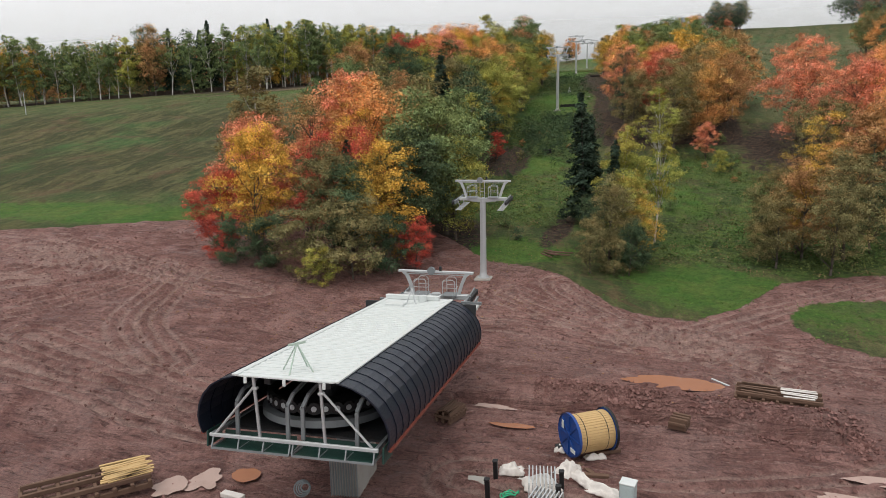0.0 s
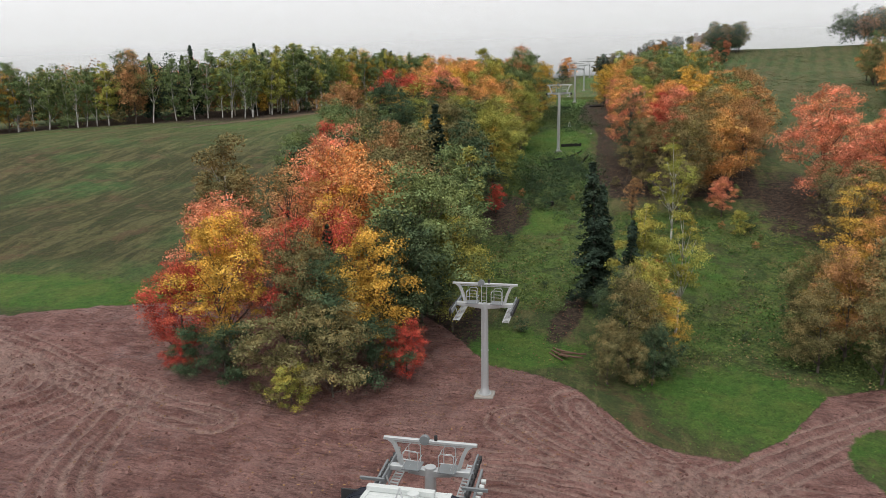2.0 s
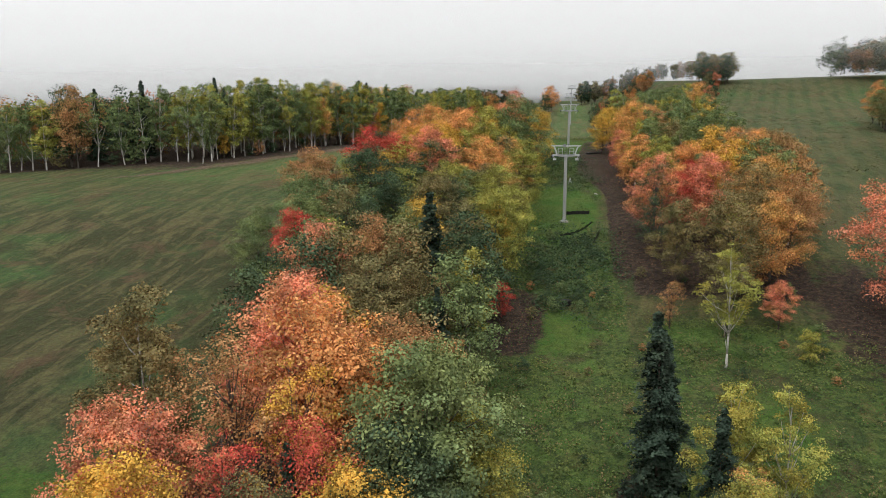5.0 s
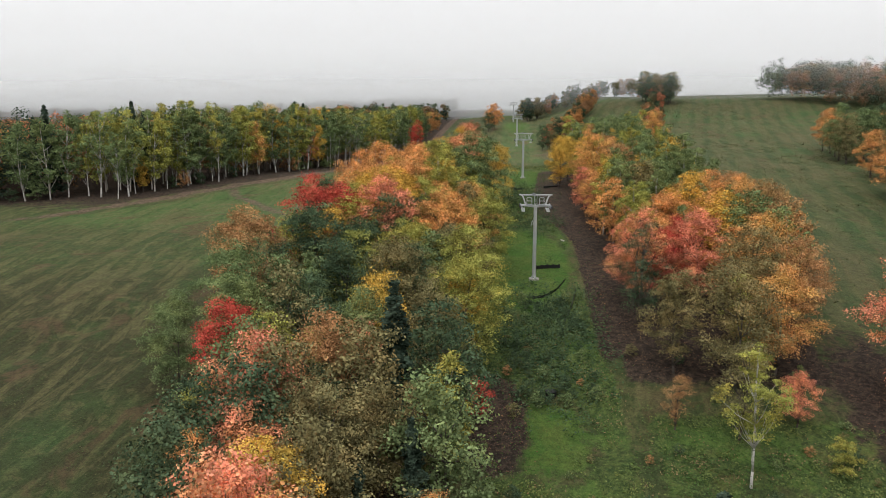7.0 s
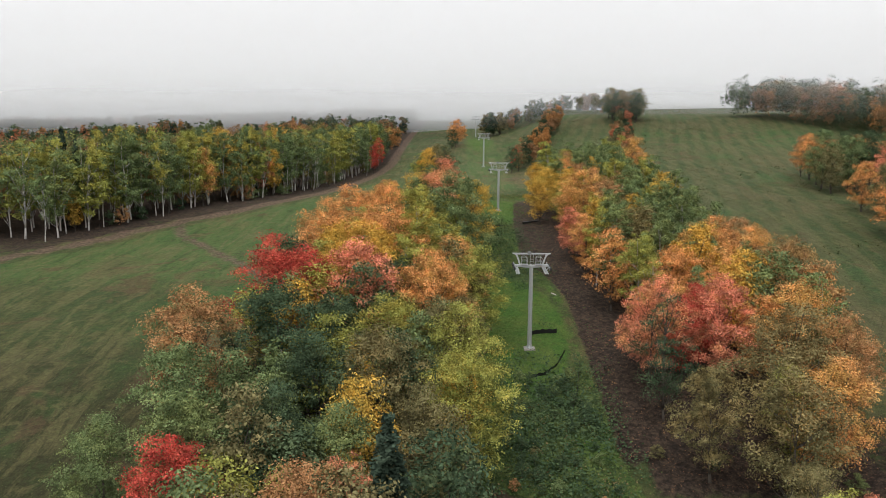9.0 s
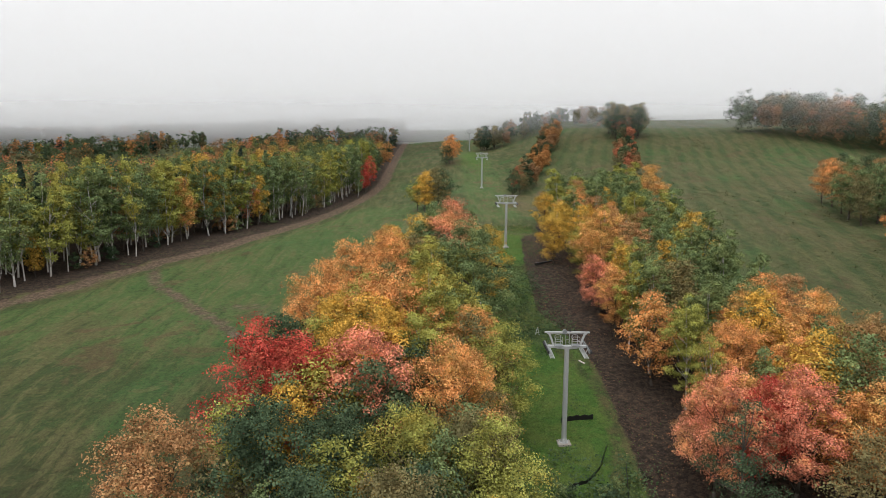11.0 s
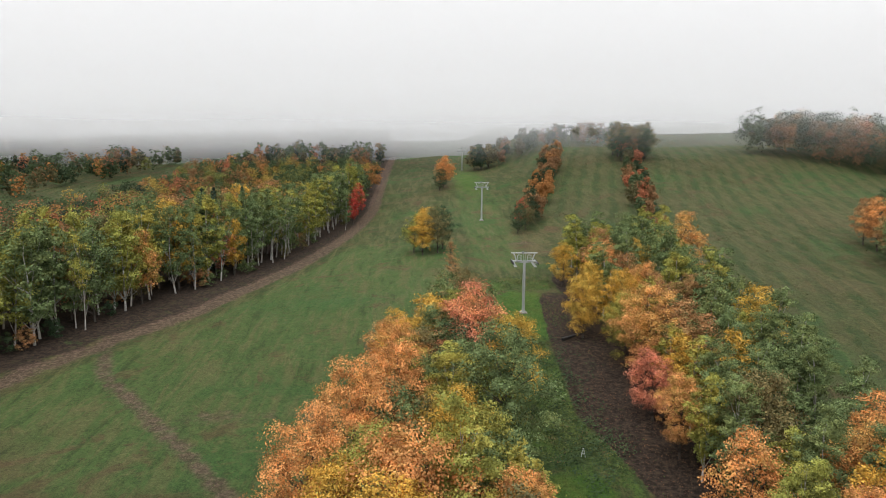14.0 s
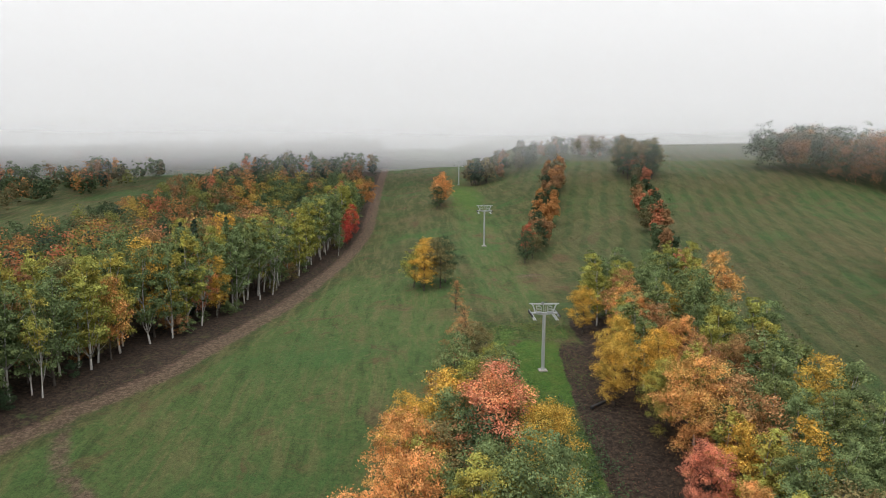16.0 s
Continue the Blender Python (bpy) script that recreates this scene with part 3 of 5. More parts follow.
def model(kind, detail, variant):
    """Crown and trunk meshes of one tree model, made when first needed."""
    key = (kind, detail, variant)
    if key in MODELS:
        return MODELS[key]
    seed = variant * 17 + sum(map(ord, kind)) + (5 if detail == "near" else 0)
    n, s = {"near": (20000, 0.128), "mid": (7500, 0.195), "far": (1100, 0.62)}[detail]
    if kind == "maple":
        p = broad_crown(seed, n, s, 0.11, 0.33, 125)
        stem = (0.17, 8.5, BARK, 18)
    elif kind == "aspen":
        p = broad_crown(seed, int(n * 0.8), s * 0.95, 0.15, 0.215, 90)
        stem = (0.12, 10.5, BIRCH, 14)
    elif kind == "birch":
        p = broad_crown(seed, int(n * 0.42), s * 0.85, 0.28, 0.20, 60)
        stem = (0.11, 10.5, BIRCH, 24)
    elif kind == "thin":
        p = broad_crown(seed, int(n * 0.42), s * 0.85, 0.12, 0.25, 90)
        stem = (0.13, 9.5, BARK, 50)
    elif kind == "shrub":
        p = broad_crown(seed, int(n * 0.6), s * 1.5, -0.05, 0.46, 40)
        stem = (0.14, 6.5, BARK, 14)
    else:
        p = spruce_crown(seed, int(n * 0.55), s * 1.2)
        stem = (0.17, 11.6, BARK, 0)
    pts, nor, sizes, clumps, rng = p
    crown = leaf_mesh("crown", pts, nor, sizes, rng)
    crown.materials.append(LEAF["green"])
    trunk = trunk_mesh("trunk", seed, clumps, *stem)
    MODELS[key] = crown, trunk
    return MODELS[key]


TINT = {"red": "crimson-leaved", "coral": "coral-red-leaved", "orange": "orange-leaved", "rust": "rust-brown-leaved", "yellow": "golden-yellow-leaved",
        "lime": "yellow-green-leaved", "green": "green-leaved", "dark": "dark green", "olive": "olive-brown half-bare", "needle": "dark green"}
KINDS = {"maple": "maple tree", "aspen": "pale-trunked aspen tree", "birch": "white-trunked birch tree", "thin": "thin-crowned young tree", "shrub": "bushy shrub", "spruce": "spruce tree"}
tree_rng = random.Random(11)
PLACED = []


def tree(kind, colour, x, y, height, detail="near", wide=1.0, group="hillside trees", where="on the ski hill"):
    """One tree, standing on the ground."""
    crown, trunk = model(kind, detail, tree_rng.randrange(4 if kind in ("maple", "aspen") else 2))
    height *= 1.08
    s = height / 12
    w = s * wide * tree_rng.uniform(0.92, 1.1) * (1.25 if kind == "spruce" else 1.0)
    m = pose(x, y, float(land(x, y)) - 0.1, tree_rng.uniform(-3, 3), tree_rng.uniform(-3, 3), tree_rng.uniform(0, 360)) @ Matrix.Diagonal((w, w, s, 1))
    name = {"thin": "young_tree", "shrub": "shrub"}.get(kind, kind + "_tree")
    ob = thing(name, m, TINT[colour] + " " + KINDS[kind] + " " + where, "shrub" if kind == "shrub" else "tree", group)
    shared("trunk", trunk, ob)
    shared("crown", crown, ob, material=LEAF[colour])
    PLACED.append((x, y))
    return ob


def grove(rows, grow=1.0, **kw):
    for kind, colour, x, y, h in rows:
        tree(kind, colour, x, y, h * grow, **kw)


# the dense clump beside the first tower
grove([
    ("maple", "red", -25.0, 58.5, 8.5), ("maple", "yellow", -21.4, 59.2, 12), ("thin", "red", -17.6, 63.0, 12), ("maple", "yellow", -10.3, 63.4, 11.5),
    ("shrub", "olive", -11.3, 57.2, 7.5), ("shrub", "olive", -15.2, 55.6, 6.5), ("shrub", "lime", -13.4, 54.4, 3.6), ("shrub", "dark", -19.5, 56.0, 5.2), ("shrub", "dark", -22.5, 56.5, 4.4), ("shrub", "dark", -8.6, 60.2, 6),
    ("maple", "orange", -15.7, 75.0, 16.5), ("maple", "coral", -19.5, 78.0, 16.5), ("maple", "green", -7.8, 70.8, 15.5), ("maple", "green", -6.8, 75, 14.5), ("maple", "dark", -9.2, 68, 12), ("aspen", "olive", -27.4, 70.0, 16.0),
    ("maple", "coral", -23.6, 64.0, 13), ("thin", "rust", -20, 69, 15), ("thin", "yellow", -15.6, 69.0, 14), ("thin", "red", -13.0, 66.5, 12.5),
    ("maple", "olive", -15.0, 61.5, 10.5), ("maple", "dark", -13, 61, 10),
], group="autumn trees of the lower clump", where="in the dense lower clump")
grove([
    ("maple", "red", -6.8, 62.0, 5.0), ("shrub", "red", -24.2, 57.2, 3.4), ("spruce", "needle", -14.2, 65.0, 10.5), ("maple", "rust", -11.5, 77, 15), ("maple", "dark", -9.0, 66.0, 12.5), ("maple", "lime", -5.2, 73, 11),
    ("maple", "coral", -25.0, 97.5, 14), ("maple", "red", -30.0, 107, 12.5), ("maple", "yellow", -20.3, 86, 12.5), ("maple", "coral", -22.5, 90.5, 12), ("maple", "orange", -26.5, 90, 9.5), ("maple", "olive", -18, 94.5, 13), ("maple", "rust", -20.2, 104.5, 14), ("spruce", "needle", -14.4, 105, 16.5),
    ("spruce", "needle", -10.8, 94.5, 10.5), ("spruce", "needle", -14.8, 90, 9), ("thin", "orange", -9.2, 91, 7.5), ("thin", "rust", -24.5, 83, 11), ("thin", "coral", -13.6, 83.5, 9), ("maple", "olive", -34.5, 81, 9.5), ("maple", "lime", -8.4, 83.5, 8), ("maple", "coral", -19.5, 80.5, 14.5), ("thin", "olive", -12, 100, 11), ("maple", "lime", -28.8, 99, 9.5), ("maple", "olive", -15, 98.5, 11),
], group="autumn trees of the lower clump", where="beside the lift line")
# the long strip of trees up the slope
grove([
    ("maple", "dark", -27.6, 128.0, 14.5), ("maple", "green", -34.2, 117.5, 13), ("maple", "green", -38.5, 112, 9.5), ("maple", "green", -31, 112.5, 11.5), ("maple", "rust", -35.6, 127, 13), ("maple", "red", -32.2, 141.5, 13.5), ("maple", "red", -27.8, 141, 13), ("maple", "coral", -21.3, 141, 14.5), ("maple", "orange", -13.4, 141.5, 13.5),
    ("maple", "olive", -16.8, 124, 13.5), ("maple", "lime", -8.6, 123, 12.5), ("maple", "dark", -22.6, 122.5, 12.5), ("maple", "dark", -26, 116, 11.5), ("maple", "olive", -12.4, 117, 11.5), ("thin", "coral", -17.8, 111.5, 9.5), ("thin", "green", -10.2, 111, 11), ("maple", "green", -19.5, 115.5, 11), ("maple", "red", -7.4, 114.0, 4.5), ("thin", "yellow", -15.5, 109.5, 7.5),
    ("maple", "dark", -31.5, 148.5, 12), ("maple", "lime", -17.5, 132.5, 12.5), ("maple", "yellow", -21.0, 149.5, 14), ("maple", "lime", -9.0, 131.5, 12.5), ("maple", "olive", -11.5, 134.5, 12), ("maple", "yellow", -9.6, 126.5, 9), ("maple", "yellow", -25.0, 148, 12.5), ("maple", "dark", -23, 132.5, 12),
], grow=1.1, group="autumn trees of the long strip", where="in the long strip beside the lift")
grove([
    ("maple", "orange", -29.5, 160, 15), ("maple", "orange", -25.5, 168, 15.5), ("maple", "yellow", -26.5, 153.5, 14), ("maple", "lime", -24, 158.5, 14.5), ("maple", "orange", -19.7, 155.5, 16.5), ("aspen", "lime", -15, 157.5, 17),
    ("maple", "orange", -10, 156.5, 12), ("maple", "lime", -7.7, 150.5, 12.5), ("maple", "orange", -11.0, 146, 12), ("aspen", "lime", -15.8, 149, 15), ("maple", "green", -9.6, 176.5, 17), ("aspen", "lime", -16, 174.5, 15.5), ("maple", "yellow", -15.6, 170, 13),
    ("maple", "orange", -22.0, 177.5, 14.5), ("maple", "orange", -22.5, 186.5, 14), ("maple", "coral", -12, 191.5, 16.5), ("maple", "yellow", -7.0, 189.5, 14), ("maple", "yellow", -21.8, 193.5, 12), ("maple", "green", -17, 192, 13.5), ("thin", "lime", -19.5, 183, 13),
    ("maple", "green", -13.5, 183, 13), ("maple", "lime", -13.3, 205, 12), ("thin", "rust", -18.5, 201.5, 11.5), ("maple", "lime", -8.2, 201.5, 10.5), ("maple", "orange", -15.6, 199, 10.5), ("maple", "green", -10.5, 213, 10),
    ("maple", "olive", -12, 222, 10), ("maple", "lime", -9.4, 217.5, 9), ("thin", "olive", -17.6, 213.5, 10), ("thin", "rust", -14.5, 227.5, 9), ("thin", "rust", -12.3, 241, 8),
], grow=1.04, group="autumn trees of the long strip", where="in the long strip beside the lift")
# right of the lift: the wet gully and the strip above it
grove([
    ("spruce", "needle", 8.2, 82.2, 14.2), ("spruce", "needle", 11.3, 76.5, 10.5), ("spruce", "needle", 8.9, 85, 11.5), ("aspen", "lime", 12.4, 78.8, 12.0), ("birch", "lime", 16.0, 79.0, 12.5), ("thin", "yellow", 14.6, 71.0, 6.8), ("thin", "orange", 13.6, 75.8, 8),
    ("maple", "olive", 9.4, 65.4, 5.6), ("maple", "olive", 11.2, 69.0, 8.6), ("maple", "dark", 13.0, 67.0, 5.2), ("maple", "lime", 12.6, 73.0, 8.5), ("shrub", "dark", 13.6, 69.6, 4.6), ("maple", "dark", 10.4, 72.5, 7.5), ("shrub", "olive", 11.6, 66.2, 4.0),
    ("maple", "olive", 27.4, 73.4, 8.0), ("maple", "rust", 30.5, 76.5, 10), ("maple", "olive", 32, 72, 8.5), ("maple", "olive", 34.5, 77, 11), ("maple", "olive", 28.6, 80, 9), ("shrub", "olive", 26.2, 75, 4), ("thin", "orange", 36.0, 88.2, 9.5), ("thin", "yellow", 35.0, 92, 12), ("maple", "olive", 38, 97, 12), ("maple", "rust", 41, 90, 13), ("thin", "dark", 38, 80, 11),
], group="trees of the wet gully", where="in the wet gully")
grove([
    ("maple", "coral", 39.4, 119, 17), ("maple", "coral", 44, 110, 16), ("maple", "orange", 47, 99, 14), ("maple", "olive", 44, 84, 13), ("maple", "yellow", 30.5, 79, 9), ("maple", "orange", 50, 120, 15), ("thin", "olive", 36, 104, 11), ("maple", "dark", 52, 90, 15),
    ("maple", "olive", 21.2, 120, 14), ("maple", "coral", 13.4, 141, 13), ("maple", "coral", 21.3, 140.5, 13), ("maple", "rust", 32.8, 150, 15), ("thin", "dark", 13.3, 134, 14), ("maple", "olive", 15.2, 124.5, 11.5), ("birch", "lime", 17.8, 105.7, 13), ("thin", "rust", 13.0, 114.0, 6.0), ("maple", "olive", 25.5, 130.5, 14.5),
], group="trees of the wet gully", where="beside the gully")
grove([
    ("maple", "orange", 26.4, 124.5, 12.5), ("maple", "orange", 29.5, 138, 13.5), ("thin", "olive", 19.0, 113.0, 10), ("shrub", "lime", 26.9, 108.2, 3.5), ("maple", "rust", 31, 132, 12.5), ("maple", "orange", 17.5, 146, 10), ("maple", "orange", 25.8, 151, 12), ("maple", "orange", 26.8, 165, 13), ("maple", "coral", 25.5, 115.5, 5.5), ("thin", "lime", 23.0, 126, 11),
    ("aspen", "lime", 16.2, 157.5, 13.5), ("maple", "orange", 21, 154.5, 12.5), ("maple", "orange", 33, 162, 13), ("maple", "red", 18.9, 142.5, 11.5), ("maple", "rust", 13.6, 145, 9), ("aspen", "green", 20.3, 162.5, 14), ("aspen", "green", 26.5, 161, 13), ("birch", "lime", 15.5, 150.5, 12),
], group="trees of the right-hand strip", where="beside the lift line")
grove([
    ("maple", "orange", 14.8, 199.5, 14.5), ("maple", "rust", 19.6, 211.5, 12), ("maple", "rust", 25.4, 212, 12), ("maple", "yellow", 8.6, 216, 11), ("maple", "yellow", 14.5, 215, 12), ("maple", "orange", 17, 233, 11), ("maple", "yellow", 10.9, 246, 9.5), ("aspen", "lime", 23.7, 262, 10),
    ("maple", "orange", 12.6, 179.5, 10.5), ("aspen", "green", 23, 191.5, 14), ("aspen", "green", 22.4, 181, 13.5), ("maple", "yellow", 24.5, 239, 10.5), ("maple", "yellow", 11.2, 224, 10.5), ("aspen", "green", 17.6, 180, 14.5), ("aspen", "green", 29, 193.5, 13.5), ("aspen", "green", 29, 180, 13.5), ("aspen", "green", 16.2, 172, 14), ("maple", "coral", 12.2, 188.5, 9.5),
    ("maple", "lime", 13.5, 207.5, 11), ("aspen", "green", 28.7, 246, 10.5), ("aspen", "green", 24.5, 225, 11), ("maple", "lime", 15.5, 254, 9.5), ("maple", "orange", 20.5, 222.5, 10.5),
], group="trees of the right-hand strip", where="beside the lift line")


JOINED = []


def scatter(n, inside, spacing, palette, heights, seed, joined=False, **kw):
    """Trees at random places that keep their distance from one another."""
    rng = random.Random(seed)
    made = tries = 0
    while made < n and tries < n * 60:
        tries += 1
        p = inside(rng)
        if p is None or any((p[0] - a) ** 2 + (p[1] - b) ** 2 < spacing ** 2 for a, b in PLACED):
            continue
        kind, colour = rng.choice(palette)
        if joined:
            JOINED.append((colour, p[0], p[1], rng.uniform(*heights), 0.2 if kind == "aspen" else 0.3))
            PLACED.append(p)
        else:
            tree(kind, colour, p[0], p[1], rng.uniform(*heights), **kw)
        made += 1


A, M, B, T = "aspen", "maple", "birch", "thin"
MIXED = [(A, "green")] * 6 + [(M, "green")] * 3 + [(A, "lime")] * 3 + [(M, "orange")] * 2 + [(M, "yellow")] * 2 + [(M, "rust")] * 3 + [(M, "coral")] * 2 + [ (B, "lime"), (M, "olive"), (M, "olive"), (M, "dark"), ("spruce", "needle")]
GREENS = [(A, "green")] * 8 + [(M, "green")] * 2 + [(A, "lime")] * 4 + [(M, "orange"), (M, "rust"), (M, "olive"), (M, "yellow")]


def in_right_strip(r):
    y = r.uniform(140, 262)
    return r.uniform(13 + max(0, (y - 215) * 0.05), np.interp(y, [140, 200, 262], [36, 34, 36])), y


def in_left_forest(r):
    y = r.uniform(150, 300)
    e = float(forest_edge(y))
    return e - 16 * r.random() ** 1.1, y


def in_deep_forest(r):
    y = r.uniform(150, 310)
    return float(forest_edge(y)) - r.uniform(12, 95), y


def in_upper_forest(r):
    y = r.uniform(300, 450)
    e = float(forest_edge(y))
    return e - 90 * r.random() ** 1.2, y


def in_left_strip(r):
    y = r.uniform(80, 212)
    return r.uniform(np.interp(y, [80, 100, 118, 140, 150, 180, 212], [-26, -29, -35, -31, -28, -21, -16]), -8.5 + min(0, (118 - y) * 0.01)), y


def in_birch_row(r):
    y = r.uniform(165, 380)
    return float(forest_edge(y)) - r.uniform(0.0, 4.0), y


# single trees that stand out of the left-hand wood
grove([
    ("maple", "yellow", -64.8, 265, 13), ("maple", "coral", -67.5, 263, 15.5), ("maple", "orange", -75.5, 237, 14), ("aspen", "green", -81, 221.5, 17), ("maple", "rust", -84, 226, 14), ("maple", "yellow", -68, 281, 14), ("maple", "red", -44.5, 357, 13), ("maple", "red", -45, 348, 11), ("aspen", "green", -46.5, 338, 13),
    ("birch", "lime", -79.0, 220.5, 17), ("birch", "lime", -87, 208.5, 17), ("birch", "lime", -91.5, 202, 17), ("maple", "yellow", -91, 204.5, 8), ("birch", "green", -92, 195, 15),
], detail="mid", wide=0.72, group="trees of the left-hand wood", where="at the edge of the wood")
scatter(72, in_birch_row, 2.4, [(B, "lime"), (A, "green"), (A, "green"), (A, "lime"), (B, "green"), (A, "green"), (B, "green"), (A, "green"), (A, "green"), (A, "lime")], (16, 20), 3, detail="mid", group="trees of the left-hand wood", where="at the edge of the wood")
scatter(85, in_left_forest, 3.2, GREENS + [(A, "green")] * 3 + [(M, "rust"), (M, "olive"), (M, "dark"), ("spruce", "needle"), ("spruce", "needle")], (15, 20), 4, detail="mid", wide=0.8, group="trees of the left-hand wood", where="in the wood beyond the meadow")
scatter(45, lambda r: (lambda y: (float(forest_edge(y)) - r.uniform(-0.5, 6), y))(r.uniform(170, 390)), 1.6, [("shrub", "green"), ("shrub", "olive"), ("shrub", "rust"), ("shrub", "dark"), ("shrub", "green")], (3, 6), 43, detail="mid", group="shrubs at the wood's edge", where="at the edge of the wood")
scatter(330, in_deep_forest, 4.2, MIXED, (15.5, 20), 40, joined=True)
scatter(210, in_upper_forest, 4.4, MIXED, (12, 16.5), 41, joined=True)
scatter(75, in_left_strip, 3.3, [(M, "lime"), (M, "olive"), (M, "green"), (T, "olive"), (M, "dark"), (M, "yellow"), (M, "green"), (A, "green"), (A, "lime"), (M, "olive")], (9.5, 14.5), 42, detail="mid", group="autumn trees of the long strip", where="in the long strip")
scatter(85, in_right_strip, 3.3, GREENS, (10.5, 14.5), 5, detail="mid", group="trees of the right-hand strip", where="beside the piste")
# islands and strips near the top
grove([
    ("maple", "yellow", -19.5, 281, 10.5), ("maple", "olive", -15.5, 283, 12), ("maple", "lime", -22, 286, 10), ("maple", "dark", -14, 288, 11), ("maple", "yellow", -18.5, 290, 11), ("thin", "rust", -13, 262, 7),
    ("maple", "orange", -11.3, 397, 12), ("maple", "orange", -10, 405, 12), ("maple", "dark", -13, 392, 9), ("maple", "dark", 9, 306, 9), ("maple", "olive", 12, 311, 9), ("maple", "red", 11.5, 317, 8.5),
], detail="mid", group="tree islands near the top", where="out on the upper slope")
scatter(30, lambda r: (lambda u: (11 + 26 * u + r.uniform(-3, 3), 308 + 100 * u))(r.random()), 3.6, [(M, "rust"), (M, "olive"), (M, "dark"), (M, "orange")], (8, 11), 6, joined=True)
scatter(32, lambda r: (lambda u: (37 + 30 * u + r.uniform(-3, 3), 258 + 135 * u))(r.random()), 3.8, [(A, "green"), (M, "dark"), (M, "rust"), (M, "olive"), (M, "coral")], (7, 10), 7, joined=True)
scatter(16, lambda r: (r.uniform(62, 76), r.uniform(388, 408)), 4.0, [(M, "dark"), (M, "olive")], (11, 14), 8, detail="mid", group="tree islands near the top", where="on the hilltop")
WOOD = [(M, "rust"), (M, "olive"), (M, "dark"), (M, "orange"), (M, "green"), (M, "coral"), (M, "olive"), (M, "dark")]
scatter(55, lambda r: (lambda y: (float(np.interp(y, [178, 235, 285], [71, 86, 95])) + 45 * r.random() ** 1.5, y))(r.uniform(178, 285)), 4.5, WOOD, (11, 15), 9, detail="mid", group="trees of the right-hand wood", where="on the far side of the piste")
scatter(110, lambda r: (lambda u, d: (120 + 55 * u + 0.8 * d, 408 - 72 * u + 0.6 * d))(r.random(), 45 * r.random() ** 1.4), 4.4, WOOD + [(M, "dark")] * 4, (16, 21), 13, joined=True)
scatter(34, lambda r: (r.uniform(43, 85), r.uniform(74, 130)), 4.5, WOOD, (10, 14), 10, detail="mid", group="trees of the right-hand wood", where="beside the gully")
scatter(8, lambda r: (r.uniform(6, 15), r.uniform(455, 466)), 3, [(M, "dark"), (M, "olive")], (10, 13), 12, detail="far", group="tree islands near the top", where="on the misty hilltop")
scatter(40, lambda r: (r.uniform(18, 85), r.uniform(455, 500)), 5, [(M, "dark"), (M, "olive"), (M, "rust")], (9, 13), 14, joined=True)
scatter(42, lambda r: (r.uniform(-7, 30), r.uniform(72, 128)), 1.5, [("shrub", "dark"), ("shrub", "green"), ("shrub", "olive"), ("shrub", "rust"), ("shrub", "green")], (0.9, 2.2), 44, detail="mid", group="low shrubs of the gully", where="among the weeds of the gully")
scatter(46, lambda r: (r.uniform(-4.5, 6.5), r.uniform(117, 142)), 1.1, [("shrub", "dark"), ("shrub", "green"), ("shrub", "dark")], (1.1, 2.2), 45, detail="mid", group="low scrub below the tower", where="in the scrub below the tower")

# ---- far woods ----


TONES = {"red": (0.50, 0.10, 0.08), "coral": (0.58, 0.22, 0.12), "orange": (0.55, 0.27, 0.10), "rust": (0.36, 0.20, 0.10), "yellow": (0.52, 0.37, 0.10),
         "lime": (0.28, 0.29, 0.09), "green": (0.125, 0.175, 0.085), "dark": (0.075, 0.11, 0.06), "olive": (0.19, 0.17, 0.085), "needle": (0.055, 0.085, 0.06)}


